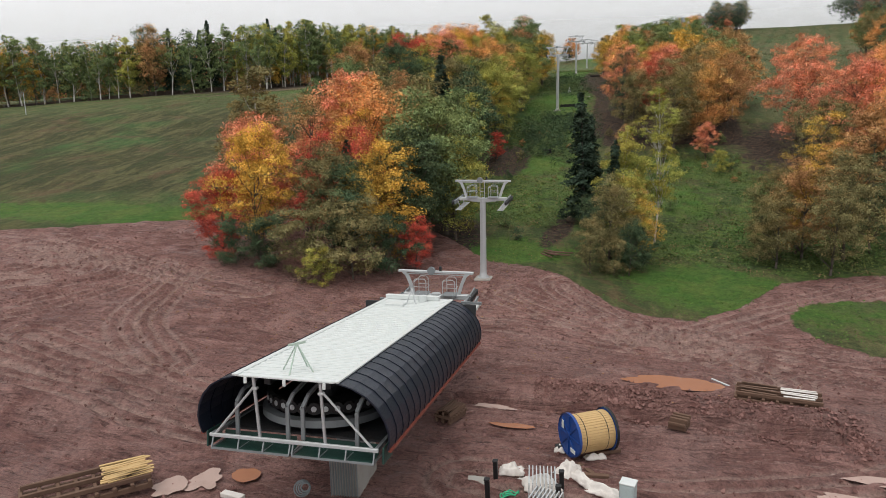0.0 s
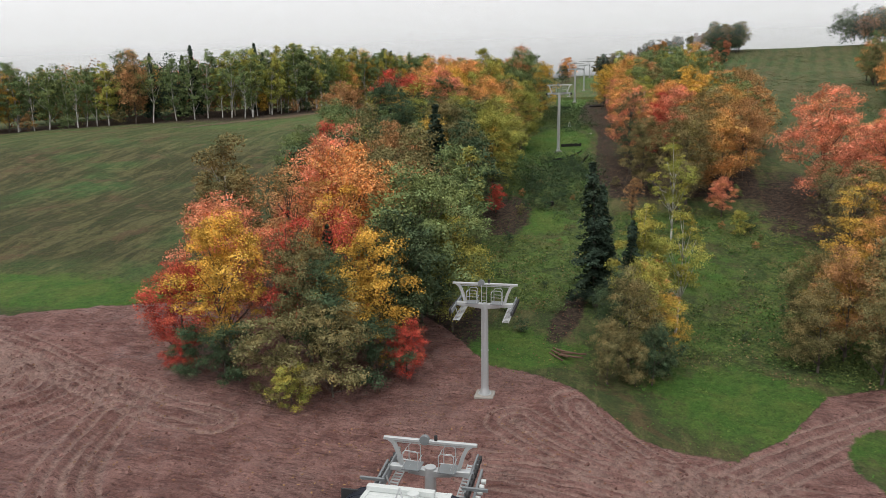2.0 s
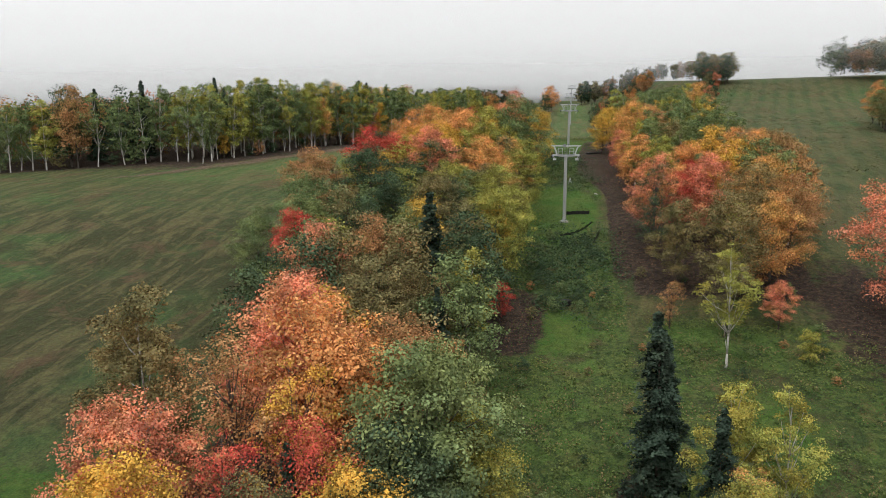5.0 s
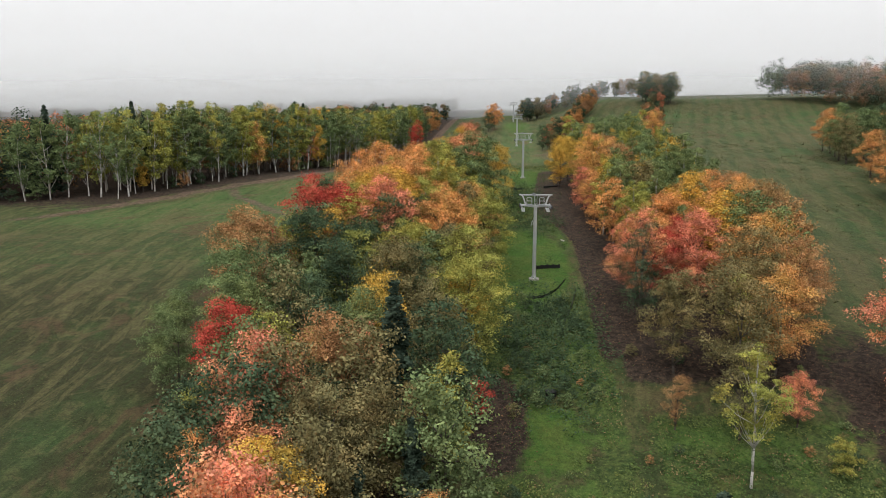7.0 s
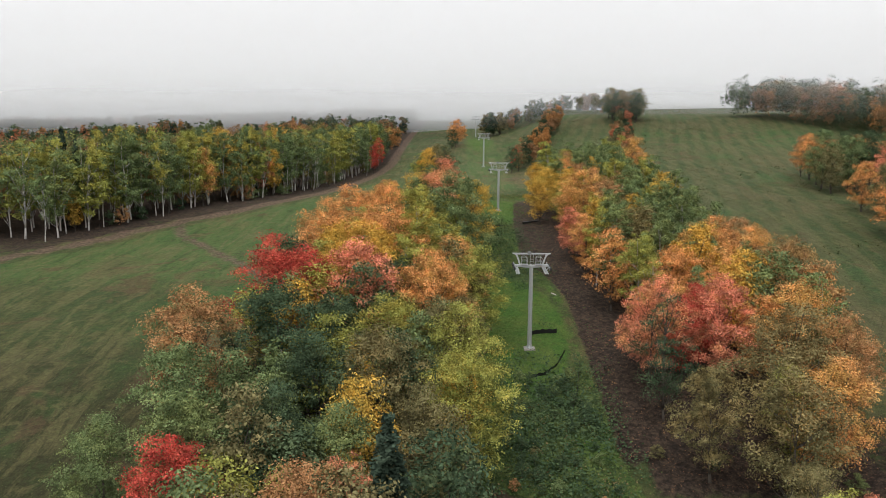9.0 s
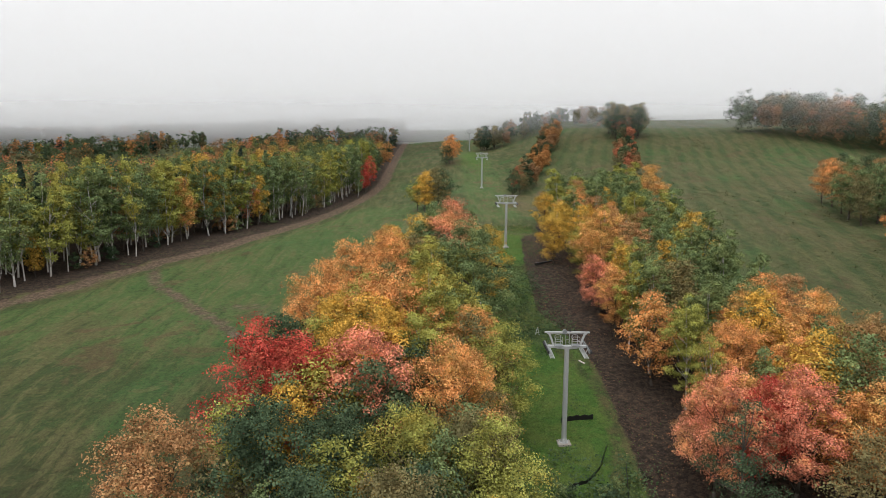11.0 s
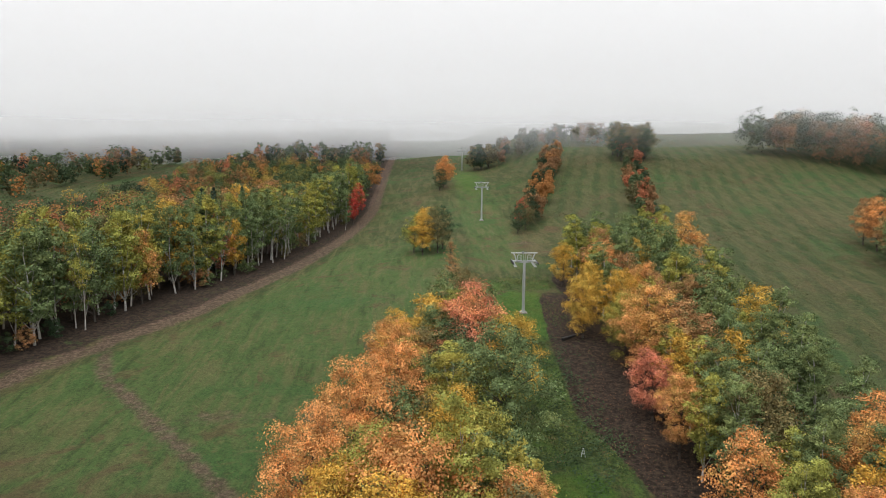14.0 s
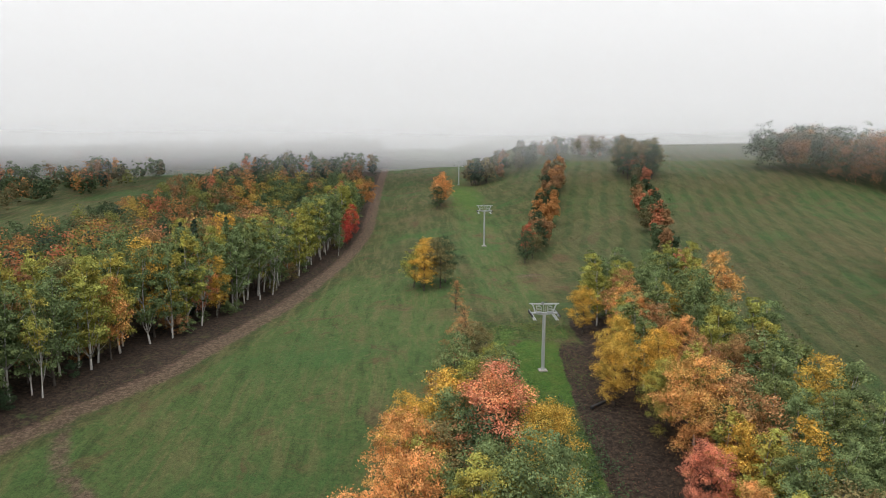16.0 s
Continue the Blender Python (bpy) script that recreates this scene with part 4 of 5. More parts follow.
def joined_wood(name, label, stand, seed, count, leaf):
    """A wood too far off to pick apart: lumpy crowns of small leaves over bare stems, in one object."""
    rng = np.random.default_rng(seed)
    pts, nor, siz, col = [], [], [], []
    for colour, x, y, h, wide in stand:
        g = float(land(x, y))
        lumps = 20
        d = unit(rng, lumps) * rng.uniform(0.4, 1.0, (lumps, 1))
        c = np.array([x, y, g + h * 0.5]) + d * np.array([h * wide * 0.85, h * wide * 0.85, h * 0.43])
        k = count // lumps
        for i in range(lumps):
            e = unit(rng, k)
            e[:, 2] = np.where(rng.random(k) < 0.6, np.abs(e[:, 2]), e[:, 2])
            pts.append(c[i] + e * h * 0.12 * rng.uniform(0.5, 1.1, (k, 1)))
            nor.append(e * 0.8 + np.array([0, 0, 0.5]) + rng.normal(size=(k, 3)) * 0.4)
            siz.append(leaf * rng.uniform(0.6, 1.3, k))
        col += [TONES[colour]] * (k * lumps)
    pts, nor = np.concatenate(pts), np.concatenate(nor)
    me = leaf_mesh(name, pts, nor, np.concatenate(siz), rng)
    tint = np.ones((len(pts), 4), np.float32)
    tint[:, :3] = np.array(col) * rng.uniform(0.8, 1.2, (len(pts), 1))
    at = me.attributes.new("leaf_tint", "FLOAT_COLOR", "POINT")
    at.data.foreach_set("color", np.repeat(tint, 4, 0).ravel())
    k = Nodes(name + "_leaves")
    a = k.n.new("ShaderNodeAttribute")
    a.attribute_name = "leaf_tint"
    c = k.mix(k.ramp(k.island(), 0.4, 1.0, 0.0, 0.55), a.outputs[0], (0.06, 0.07, 0.04))
    d, t, m = k.n.new("ShaderNodeBsdfDiffuse"), k.n.new("ShaderNodeBsdfTranslucent"), k.n.new("ShaderNodeMixShader")
    k.l.new(c, d.inputs[0]), k.l.new(c, t.inputs[0])
    m.inputs[0].default_value = 0.3
    k.l.new(d.outputs[0], m.inputs[1]), k.l.new(t.outputs[0], m.inputs[2])
    k.l.new(m.outputs[0], k.out.inputs[0])
    me.materials.append(k.mat)
    tagged(new(name, me), label, "wood", kind="stuff")


joined_wood("deep_wood", "dense mixed autumn wood on the upper slope", JOINED, 20, 760, 0.56)


def stand(n, place, seed):
    r = np.random.default_rng(seed)
    hues = ["green"] * 5 + ["olive"] * 4 + ["dark"] * 3 + ["rust"] * 3 + ["orange", "lime", "coral", "needle"]
    return [(hues[int(r.integers(len(hues)))], *place(r), r.uniform(10, 14), 0.26) for _ in range(n)]


def beyond_clearing(r):
    y = r.uniform(250, 760)
    return float(np.interp(y, [250, 400, 430, 525, 760], [-225, -200, -196, -172, -150])) - 330 * r.random() ** 1.4, y


joined_wood("far_wood", "mixed autumn wood fading into low cloud", stand(1150, beyond_clearing, 21), 21, 130, 1.25)
joined_wood("far_wood", "mixed wood below the cloud on the hilltop", stand(330, lambda r: (r.uniform(-130, -46), r.uniform(440, 760)), 22), 22, 156, 1.2)
joined_wood("far_wood", "dark wood along the right-hand ridge", stand(300, lambda r: (lambda u, d: (160 + 200 * u + 0.8 * d, 400 - 90 * u + 0.6 * d))(r.random(), 90 * r.random()), 23), 23, 156, 1.2)

# ---- chairlift towers ----


def rail_hoop(bm, x0, x1, y, z, h, r=0.025):
    pipe(bm, [(x0, y, z), (x0, y, z + h - 0.12), (x0 + 0.12, y, z + h), (x1 - 0.12, y, z + h), (x1, y, z + h - 0.12), (x1, y, z)], r)
    pipe(bm, [(x0, y, z + h * 0.5), (x1, y, z + h * 0.5)], r * 0.8)


def lift_head(tower, up=0.0):
    """Cross-arm, raised maintenance frame, railings and wheel trains at the top; the origin is the arm's middle."""
    had = set(tower.children)
    bm = bmesh.new()
    for s in (-1, 1):
        bar(bm, (0, 0, -0.12), (s * 1.15, 0, 0.0), 0.42, 0.38, bevel=0.03)
        bar(bm, (s * 1.15, 0, 0.0), (s * 2.15, 0, 0.03), 0.36, 0.30, bevel=0.03)
    part("cross_arm", bm, STEEL, tower, "galvanised steel cross-arm")
    bm = bmesh.new()
    bar(bm, (-2.5, 0, 1.62), (2.5, 0, 1.62), 0.20, 0.16, bevel=0.02)
    bar(bm, (-2.0, 0, 1.45), (2.0, 0, 1.45), 0.05, 0.05)
    part("top_beam", bm, STEEL, tower)
    for s in (-1, 1):
        bm = bmesh.new()
        pts = [(s * 1.5, 0, 0.1), (s * 1.72, 0, 0.85), (s * 1.95, 0, 1.4), (s * 2.2, 0, 1.6)]
        for a, b in zip(pts, pts[1:]):
            bar(bm, a, b, 0.20, 0.17, up=(0, 1, 0))
        part("frame_leg", bm, STEEL, tower)
        bm = bmesh.new()
        a, b = sorted((s * 0.55, s * 1.35))
        rail_hoop(bm, a, b, -0.45, 0.16, 1.05)
        rail_hoop(bm, a + 0.08, b - 0.08, 0.45, 0.16, 1.05)
        pipe(bm, [(a, -0.45, 1.0), (a, 0.45, 1.0)], 0.02)
        pipe(bm, [(b, -0.45, 0.6), (b, 0.45, 0.6)], 0.02)
        part("railing", bm, STEEL, tower, "tubular work platform railing")
        bm = bmesh.new()
        box(bm, (0.95, 1.0, 0.05), pose(s * 0.95, 0, 0.16))
        part("work_platform", bm, GREY, tower)
        # wheel train on a rocker, with its ladder-like catwalk
        bm = bmesh.new()
        bar(bm, (s * 2.2, -1.9, -0.05), (s * 2.2, 1.9, 0.10), 0.10, 0.20, bevel=0.02)
        for y in (-1.2, 1.2):
            bar(bm, (s * 2.2, y - 0.6, -0.22), (s * 2.2, y + 0.6, -0.18), 0.08, 0.14)
        bar(bm, (s * 2.05, 0, 0), (s * 2.3, 0, 0), 0.2, 0.2)
        train = part("wheel_train", bm, GREY, tower, "grey steel rocker with rubber-lined wheels")
        for i in range(8):
            y = -1.85 + i * 0.53
            bm = bmesh.new()
            tube(bm, (s * 2.28, y, -0.10), (s * 2.40, y, -0.10), 0.21, sides=14)
            tube(bm, (s * 2.25, y, -0.10), (s * 2.43, y, -0.10), 0.07, sides=8)
            part("sheave_wheel", bm, DARK, train)
        bm = bmesh.new()
        for dx in (-0.22, 0.22):
            bar(bm, (s * 1.85 + dx, -2.0, -0.75), (s * 1.85 + dx, 2.0, -0.55), 0.05, 0.08)
        for i in range(14):
            y = -1.9 + i * 0.29
            bar(bm, (s * 1.85 - 0.22, y, -0.74 + 0.05 * (y + 2)), (s * 1.85 + 0.22, y, -0.74 + 0.05 * (y + 2)), 0.16, 0.03)
        for y in (-1.0, 1.0):
            bar(bm, (s * 1.85, y, -0.68), (s * 2.1, y, 0.0), 0.06)
        part("catwalk", bm, STEEL, tower, "grated steel catwalk")
    bm = bmesh.new()
    tube(bm, (-0.28, -0.12, 1.68), (-0.28, 0.12, 1.68), 0.26, sides=12)
    part("hoist_pulley", bm, GREY, tower, "round grey lifting pulley")
    bm = bmesh.new()
    box(bm, (0.16, 0.16, 0.34), pose(0.32, 0, 1.82), 0.03)
    part("beam_fitting", bm, DARK, tower, "small dark bracket")
    for ob in set(tower.children) - had:
        ob.location.z = up


def lift_tower(y, height):
    g = float(land(0, y))
    tower = thing("lift_tower", pose(0, y, g), "galvanised steel chairlift tower with a cross-arm and no rope", "lift tower", "chairlift towers")
    bm = bmesh.new()
    box(bm, (1.5, 1.5, 1.0), pose(0, 0, -0.38), 0.06)
    part("footing", bm, CONCRETE, tower, "concrete footing in the ground")
    bm = bmesh.new()
    tube(bm, (0, 0, 0.12), (0, 0, 0.6), 0.42, 0.30, 20)
    tube(bm, (0, 0, 0.10), (0, 0, 0.17), 0.52, 0.52, 20)
    for i in range(10):
        a = i * math.pi / 5
        tube(bm, (0.45 * math.cos(a), 0.45 * math.sin(a), 0.15), (0.45 * math.cos(a), 0.45 * math.sin(a), 0.28), 0.03, sides=6)
    part("base_flange", bm, STEEL, tower)
    bm = bmesh.new()
    h = height - 1.7
    tube(bm, (0, 0, 0.55), (0, 0, h - 0.1), 0.30, 0.25, 20)
    tube(bm, (0, 0, h * 0.5), (0, 0, h * 0.5 + 0.05), 0.31, 0.31, 20)
    tube(bm, (0, 0, h - 0.5), (0, 0, h + 0.15), 0.26, 0.12, 16)
    part("mast", bm, STEEL, tower, smooth=False)
    bm = bmesh.new()
    for dx in (-0.2, 0.2):
        bar(bm, (dx, -0.36, 1.5), (dx, -0.34, height - 0.1), 0.035)
    for i in range(int((height - 2) / 0.3)):
        bar(bm, (-0.2, -0.35, 1.7 + i * 0.3), (0.2, -0.35, 1.7 + i * 0.3), 0.025)
    part("ladder", bm, STEEL, tower)
    lift_head(tower, h)
    return tower


for y, h in ((60.6, 9.0), (150.5, 13.0), (228.5, 11.6), (331.0, 12.8), (462.0, 11.5)):
    lift_tower(y, h)

# ---- the drive terminal ----

TERM = pose(-0.05, 20.7, 1.88, -6.2, 0, 0)
terminal = thing("lift_terminal", TERM, "chairlift terminal with a white ribbed roof and dark blue curved hoods", "lift terminal")
LONG, ROOF = 18.2, 3.05
SIDE = [(1.97, 3.02), (2.5, 2.88), (3.0, 2.6), (3.38, 2.2), (3.62, 1.75), (3.74, 1.3), (3.74, 0.95), (3.66, 0.6)]


def hood_panel(side, y0, y1):
    """One curved hood panel with a rib at its edge."""
    bm = bmesh.new()

    def rake(y, z):
        return y + 0.65 * (1 - z / 3.02) * (1 - y / LONG)

    for lift, ya, yb in ((0.0, y0, y1 - 0.07), (0.035, y1 - 0.07, y1)):
        rows = []
        for x, z in SIDE:
            ox, oz = x + lift, z + lift * 0.5
            rows.append([bm.verts.new((side * q, rake(y, z), w)) for q, w in ((ox, oz), (ox - 0.06, oz - 0.03)) for y in (ya, yb)])
        for a, b in zip(rows, rows[1:]):
            bm.faces.new((a[0], a[1], b[1], b[0])), bm.faces.new((a[2], a[3], b[3], b[2]))
            bm.faces.new((a[0], a[2], b[2], b[0])), bm.faces.new((a[1], a[3], b[3], b[1]))
    bmesh.ops.recalc_face_normals(bm, faces=bm.faces)
    return bm


for side in (-1, 1):
    count = 22
    for i in range(count):
        part("hood_panel", hood_panel(side, i * LONG / count, (i + 1) * LONG / count), NAVY, terminal, "curved dark blue hood panel", smooth=False)
    bm = bmesh.new()
    bar(bm, (side * 3.68, 0.6, 0.56), (side * 3.68, LONG, 0.56), 0.12, 0.10)
    part("hood_edge", bm, REDTRIM, terminal, "red-brown lower edge of the hood")
    bm = bmesh.new()
    bar(bm, (side * 1.93, -0.05, 3.07), (side * 1.93, LONG, 3.07), 0.22, 0.07, bevel=0.01)
    part("roof_edge", bm, WHITE, terminal, "white edge strip")
count = 40
for i in range(count):
    bm = bmesh.new()
    y0, y1 = i * LONG / count, (i + 1) * LONG / count
    box(bm, (3.72, y1 - y0 - 0.10, 0.05), pose(0, (y0 + y1) / 2 - 0.05, 3.03))
    box(bm, (3.72, 0.10, 0.08), pose(0, y1 - 0.05, 3.05), 0.015)
    part("roof_panel", bm, WHITE, terminal)
for x in (-1.5, 0, 1.5):
    bm = bmesh.new()
    box(bm, (0.12, 0.05, 0.22), pose(x, -0.06, 2.9), 0.01)
    part("roof_clip", bm, WHITE, terminal)
bm = bmesh.new()
for a in ((-0.6, 1.1), (0.65, 1.0), (0.0, 0.35), (0.1, 1.7)):
    tube(bm, (a[0], a[1], 3.05), (0.02, 0.95, 4.1), 0.028, sides=6)
bar(bm, (-0.25, 0.8, 4.05), (0.3, 1.1, 4.15), 0.08)
part("lifting_tripod", bm, PALEGREEN, terminal, "pale green steel lifting tripod")
bm = bmesh.new()
for a in ((-0.3, 16.2), (0.35, 16.0), (0.0, 16.9)):
    tube(bm, (a[0], a[1], 3.05), (0.0, 16.3, 3.95), 0.035, sides=6)
part("lifting_tripod", bm, STEEL, terminal)
bm = bmesh.new()
box(bm, (1.1, 0.9, 0.18), pose(-0.75, 15.6, 3.12), 0.03)
part("roof_hatch", bm, WHITE, terminal)
bm = bmesh.new()
box(bm, (3.3, 0.35, 0.28), pose(-0.35, 17.7, 3.2), 0.03)
tube(bm, (0.45, 17.0, 3.1), (0.45, 17.0, 3.45), 0.25, 0.28, 12)
part("roof_duct", bm, WHITE, terminal)
# open front: floor frame, posts, braces
bm = bmesh.new()
bar(bm, (-3.3, 0.5, 0.57), (3.3, 0.5, 0.57), 0.12, 0.14, bevel=0.02)
part("front_beam", bm, STEEL, terminal)
for s in (-1, 1):
    bm = bmesh.new()
    bar(bm, (s * 3.2, 0.57, 0.57), (s * 3.2, 4.2, 0.57), 0.12, 0.14)
    part("side_beam", bm, GREY, terminal)
    bm = bmesh.new()
    box(bm, (0.08, 1.0, 0.6), pose(s * 3.45, 1.05, 0.36), 0.02)
    part("corner_plate", bm, DKGREEN, terminal, "dark green corner plate")
    bm = bmesh.new()
    bar(bm, (s * 1.28, 0.55, 0.62), (s * 1.28, 0.12, 2.98), 0.10, 0.10, bevel=0.015)
    box(bm, (0.22, 0.18, 0.1), pose(s * 1.28, 0.22, 2.55), 0.02)
    part("front_post", bm, STEEL, terminal)
    bm = bmesh.new()
    tube(bm, (s * 3.05, 0.52, 0.64), (s * 1.32, 0.22, 2.6), 0.05, sides=8)
    part("brace", bm, STEEL, terminal)
    # hanging walkway tray under the front beam
    bm = bmesh.new()
    bar(bm, (s * 0.06, 0.35, 0.12), (s * 3.15, 0.35, 0.12), 0.07, 0.07)
    for x in (0.06, 1.1, 2.1, 3.15):
        bar(bm, (s * x, 0.35, 0.12), (s * x, 0.5, 0.52), 0.05, 0.05)
        bar(bm, (s * x, 0.35, 0.12), (s * x, 1.55, 0.12), 0.05, 0.07)
    tray = part("tray_frame", bm, GREY, terminal, "grey steel tray frame")
    bm = bmesh.new()
    box(bm, (2.95, 0.03, 0.40), pose(s * 1.6, 1.2, 0.33))
    box(bm, (2.95, 0.75, 0.03), pose(s * 1.6, 0.78, 0.13))
    part("tray_panel", bm, DKGREEN, tray, "dark green steel panel")
bm = bmesh.new()
box(bm, (6.9, LONG - 1.6, 0.08), pose(0, LONG / 2 + 0.7, 0.52))
part("deck", bm, DARK, terminal)
bm = bmesh.new()
box(bm, (6.9, 0.1, 2.3), pose(0, LONG - 0.15, 1.7), 0.02)
part("rear_bulkhead", bm, DARK, terminal)
# turnaround contour with its tyre conveyor
bm = bmesh.new()
ring_o, ring_i = [], []
for i in range(25):
    a = math.pi + math.pi * i / 24
    for lst, r in ((ring_o, 2.55), (ring_i, 2.15)):
        lst.append((r * math.cos(a), 3.8 + r * math.sin(a)))
for (ax, ay), (bx, by), (cx, cy), (dx, dy) in zip(ring_o, ring_o[1:], ring_i, ring_i[1:]):
    vs = [bm.verts.new((x, y, z)) for z in (0.85, 1.12) for x, y in ((ax, ay), (bx, by), (dx, dy), (cx, cy))]
    for f in ((0, 1, 2, 3), (4, 5, 6, 7), (0, 1, 5, 4), (2, 3, 7, 6)):
        bm.faces.new([vs[j] for j in f])
bmesh.ops.remove_doubles(bm, verts=bm.verts, dist=0.001)
bmesh.ops.recalc_face_normals(bm, faces=bm.faces)
rail = part("turnaround_rail", bm, GREY, terminal, "curved pale steel guide rail")
for i in range(17):
    a = math.pi + math.pi * (i + 0.5) / 17
    d = Vector((math.cos(a), math.sin(a), 0))
    c = Vector((2.25 * d.x, 3.8 + 2.25 * d.y, 1.52))
    bm = bmesh.new()
    tube(bm, c - d * 0.1, c + d * 0.12, 0.235, sides=16)
    tyre = part("drive_tyre", bm, RUBBER, terminal, "black rubber drive tyre")
    bm = bmesh.new()
    tube(bm, c + d * 0.11, c + d * 0.14, 0.11, sides=10)
    part("hub", bm, STEEL, tyre, "pale steel hub")
bm = bmesh.new()
tube(bm, (0, 4.0, 1.1), (0, 4.0, 1.35), 1.9, sides=40)
tube(bm, (0, 4.0, 1.3), (0, 4.0, 1.9), 0.5, sides=20)
part("bullwheel", bm, DARK, terminal, "dark steel rope wheel")
for x in (-0.35, 0.25, 2.35, -2.4):
    bm = bmesh.new()
    pts = [(x, 0.95, 0.5), (x, 0.9, 1.75), (x + 0.1, 1.2, 2.15), (x + 0.15, 2.8, 2.45)]
    for a, b in zip(pts, pts[1:]):
        bar(bm, a, b, 0.11, 0.15, up=(1, 0, 0), bevel=0.015)
    part("guide_bracket", bm, GREY, terminal, "bent grey steel bracket")
bm = bmesh.new()
for x in (-1.2, 1.2):
    bar(bm, (x, 1.0, 2.65), (x, LONG - 0.4, 2.65), 0.25, 0.35)
for y in (2.5, 5, 8, 11, 14):
    bar(bm, (-2.6, y, 2.5), (2.6, y, 2.5), 0.2, 0.25)
box(bm, (1.6, 3.0, 1.2), pose(0.2, 7.0, 1.9), 0.1)
part("drive_machinery", bm, DARK, terminal)
# legs in the ground
site_z = float(land(0.2, 25))
pier = thing("terminal_pier", pose(0.1, 26.2, site_z), "grey steel column on a raw concrete pier under the terminal", "pier")
bm = bmesh.new()
box(bm, (1.3, 2.4, 2.2), pose(0, 0.6, 0.6), 0.05)
part("concrete_block", bm, CONCRETE, pier, "raw concrete block with form marks")
bm = bmesh.new()
for x in np.arange(-0.6, 0.61, 0.12):
    tube(bm, (float(x), -0.66, -0.2), (float(x), -0.66, 1.75), 0.03, sides=6)
part("rebar", bm, GREY, pier, "row of steel bars")
bm = bmesh.new()
box(bm, (0.95, 1.3, 2.7), pose(0, 0.5, 3.0), 0.04)
box(bm, (1.3, 1.7, 0.1), pose(0, 0.5, 1.73), 0.02)
part("column", bm, GREY, pier)
pier2 = thing("terminal_pier", pose(0.1, 36.5, float(land(0, 36.5))), "grey steel column on a raw concrete pier under the terminal", "pier")
bm = bmesh.new()
box(bm, (1.3, 1.6, 1.4), pose(0, 0, 0.1), 0.05)
part("concrete_block", bm, CONCRETE, pier2)
bm = bmesh.new()
box(bm, (0.8, 0.9, 2.6), pose(0, 0, 2.05), 0.04)
part("column", bm, GREY, pier2)
# first support frame behind the terminal
support = thing("terminal_support_frame", pose(0.1, 42.4, 2.25), "galvanised steel support frame with wheel trains behind the terminal", "lift tower")
lift_head(support)
bm = bmesh.new()
tube(bm, (0, 0, float(land(0, 42.4)) - 2.6), (0, 0, 0.2), 0.34, 0.30, 20)
part("mast", bm, STEEL, support)
for s in (-1, 1):
    bm = bmesh.new()
    bar(bm, (s * 2.25, -3.2, -0.45), (s * 2.25, 1.6, -0.15), 0.25, 0.35, bevel=0.03)
    bar(bm, (s * 2.0, -1.6, 0.1), (s * 3.3, -1.6, 0.1), 0.14, 0.14)
    bar(bm, (s * 2.6, -3.0, -0.5), (s * 2.6, 0.9, -0.2), 0.12, 0.2)
    part("rope_guide", bm, GREY, support, "grey steel rope guide")
for i in range(6):
    bm = bmesh.new()
    y = -2.6 + i * 0.55
    tube(bm, (2.68, y, -0.42), (2.92, y, -0.42), 0.13, sides=10)
    part("guide_roller", bm, WHITE, support, "white roller")

# ---- things on the building site ----


def cable_reel():
    r = 1.02
    x, y = 10.25, 31.4
    reel = thing("cable_reel", pose(x, y, float(land(x, y)) + 0.12, 0, 0, 32), "blue steel cable reel lagged with pale timber battens", "cable reel")
    for s in (-1, 1):
        bm = bmesh.new()
        tube(bm, (s * 0.95, 0, r), (s * 1.03, 0, r), r, sides=40)
        flange = part("flange", bm, BLUE, reel, "blue steel reel flange")
        bm = bmesh.new()
        for i in range(8):
            a = i * math.pi / 4
            bar(bm, (s * 1.06, 0.15 * math.cos(a), r + 0.15 * math.sin(a)), (s * 1.06, 0.94 * math.cos(a), r + 0.94 * math.sin(a)), 0.06, 0.07, up=(1, 0, 0))
        tube(bm, (s * 1.02, 0, r), (s * 1.12, 0, r), 0.18, sides=14)
        part("spoke_frame", bm, BLUE, flange)
        bm = bmesh.new()
        bmesh.ops.create_cone(bm, cap_ends=False, segments=40, radius1=r + 0.03, radius2=r + 0.03, depth=0.14, matrix=pose(s * 0.99, 0, r, 0, 90, 0))
        part("rim", bm, BLUE if s < 0 else BLACK, flange)
    n = 44
    for i in range(n):
        a = 2 * math.pi * i / n
        bm = bmesh.new()
        box(bm, (1.86, 0.12, 0.05), pose(0, 0.9 * math.sin(a), r + 0.9 * math.cos(a), -math.degrees(a), 0, 0), 0.01)
        part("batten", bm, PINE, reel)
    for x in (-0.6, 0.55):
        bm = bmesh.new()
        bmesh.ops.create_cone(bm, cap_ends=False, segments=40, radius1=0.932, radius2=0.932, depth=0.04, matrix=pose(x, 0, r, 0, 90, 0))
        part("band", bm, BLACK, reel, "black steel binding band")
    for y0, z in ((0.5, 1.3), (-0.5, 0.36)):
        bm = bmesh.new()
        box(bm, (0.02, 0.42 if z < 1 else 0.2, 0.2 if z < 1 else 0.4), pose(-1.11, y0, z + 0.1))
        part("maker_plate", bm, WHITE, reel, "small white plate")


cable_reel()


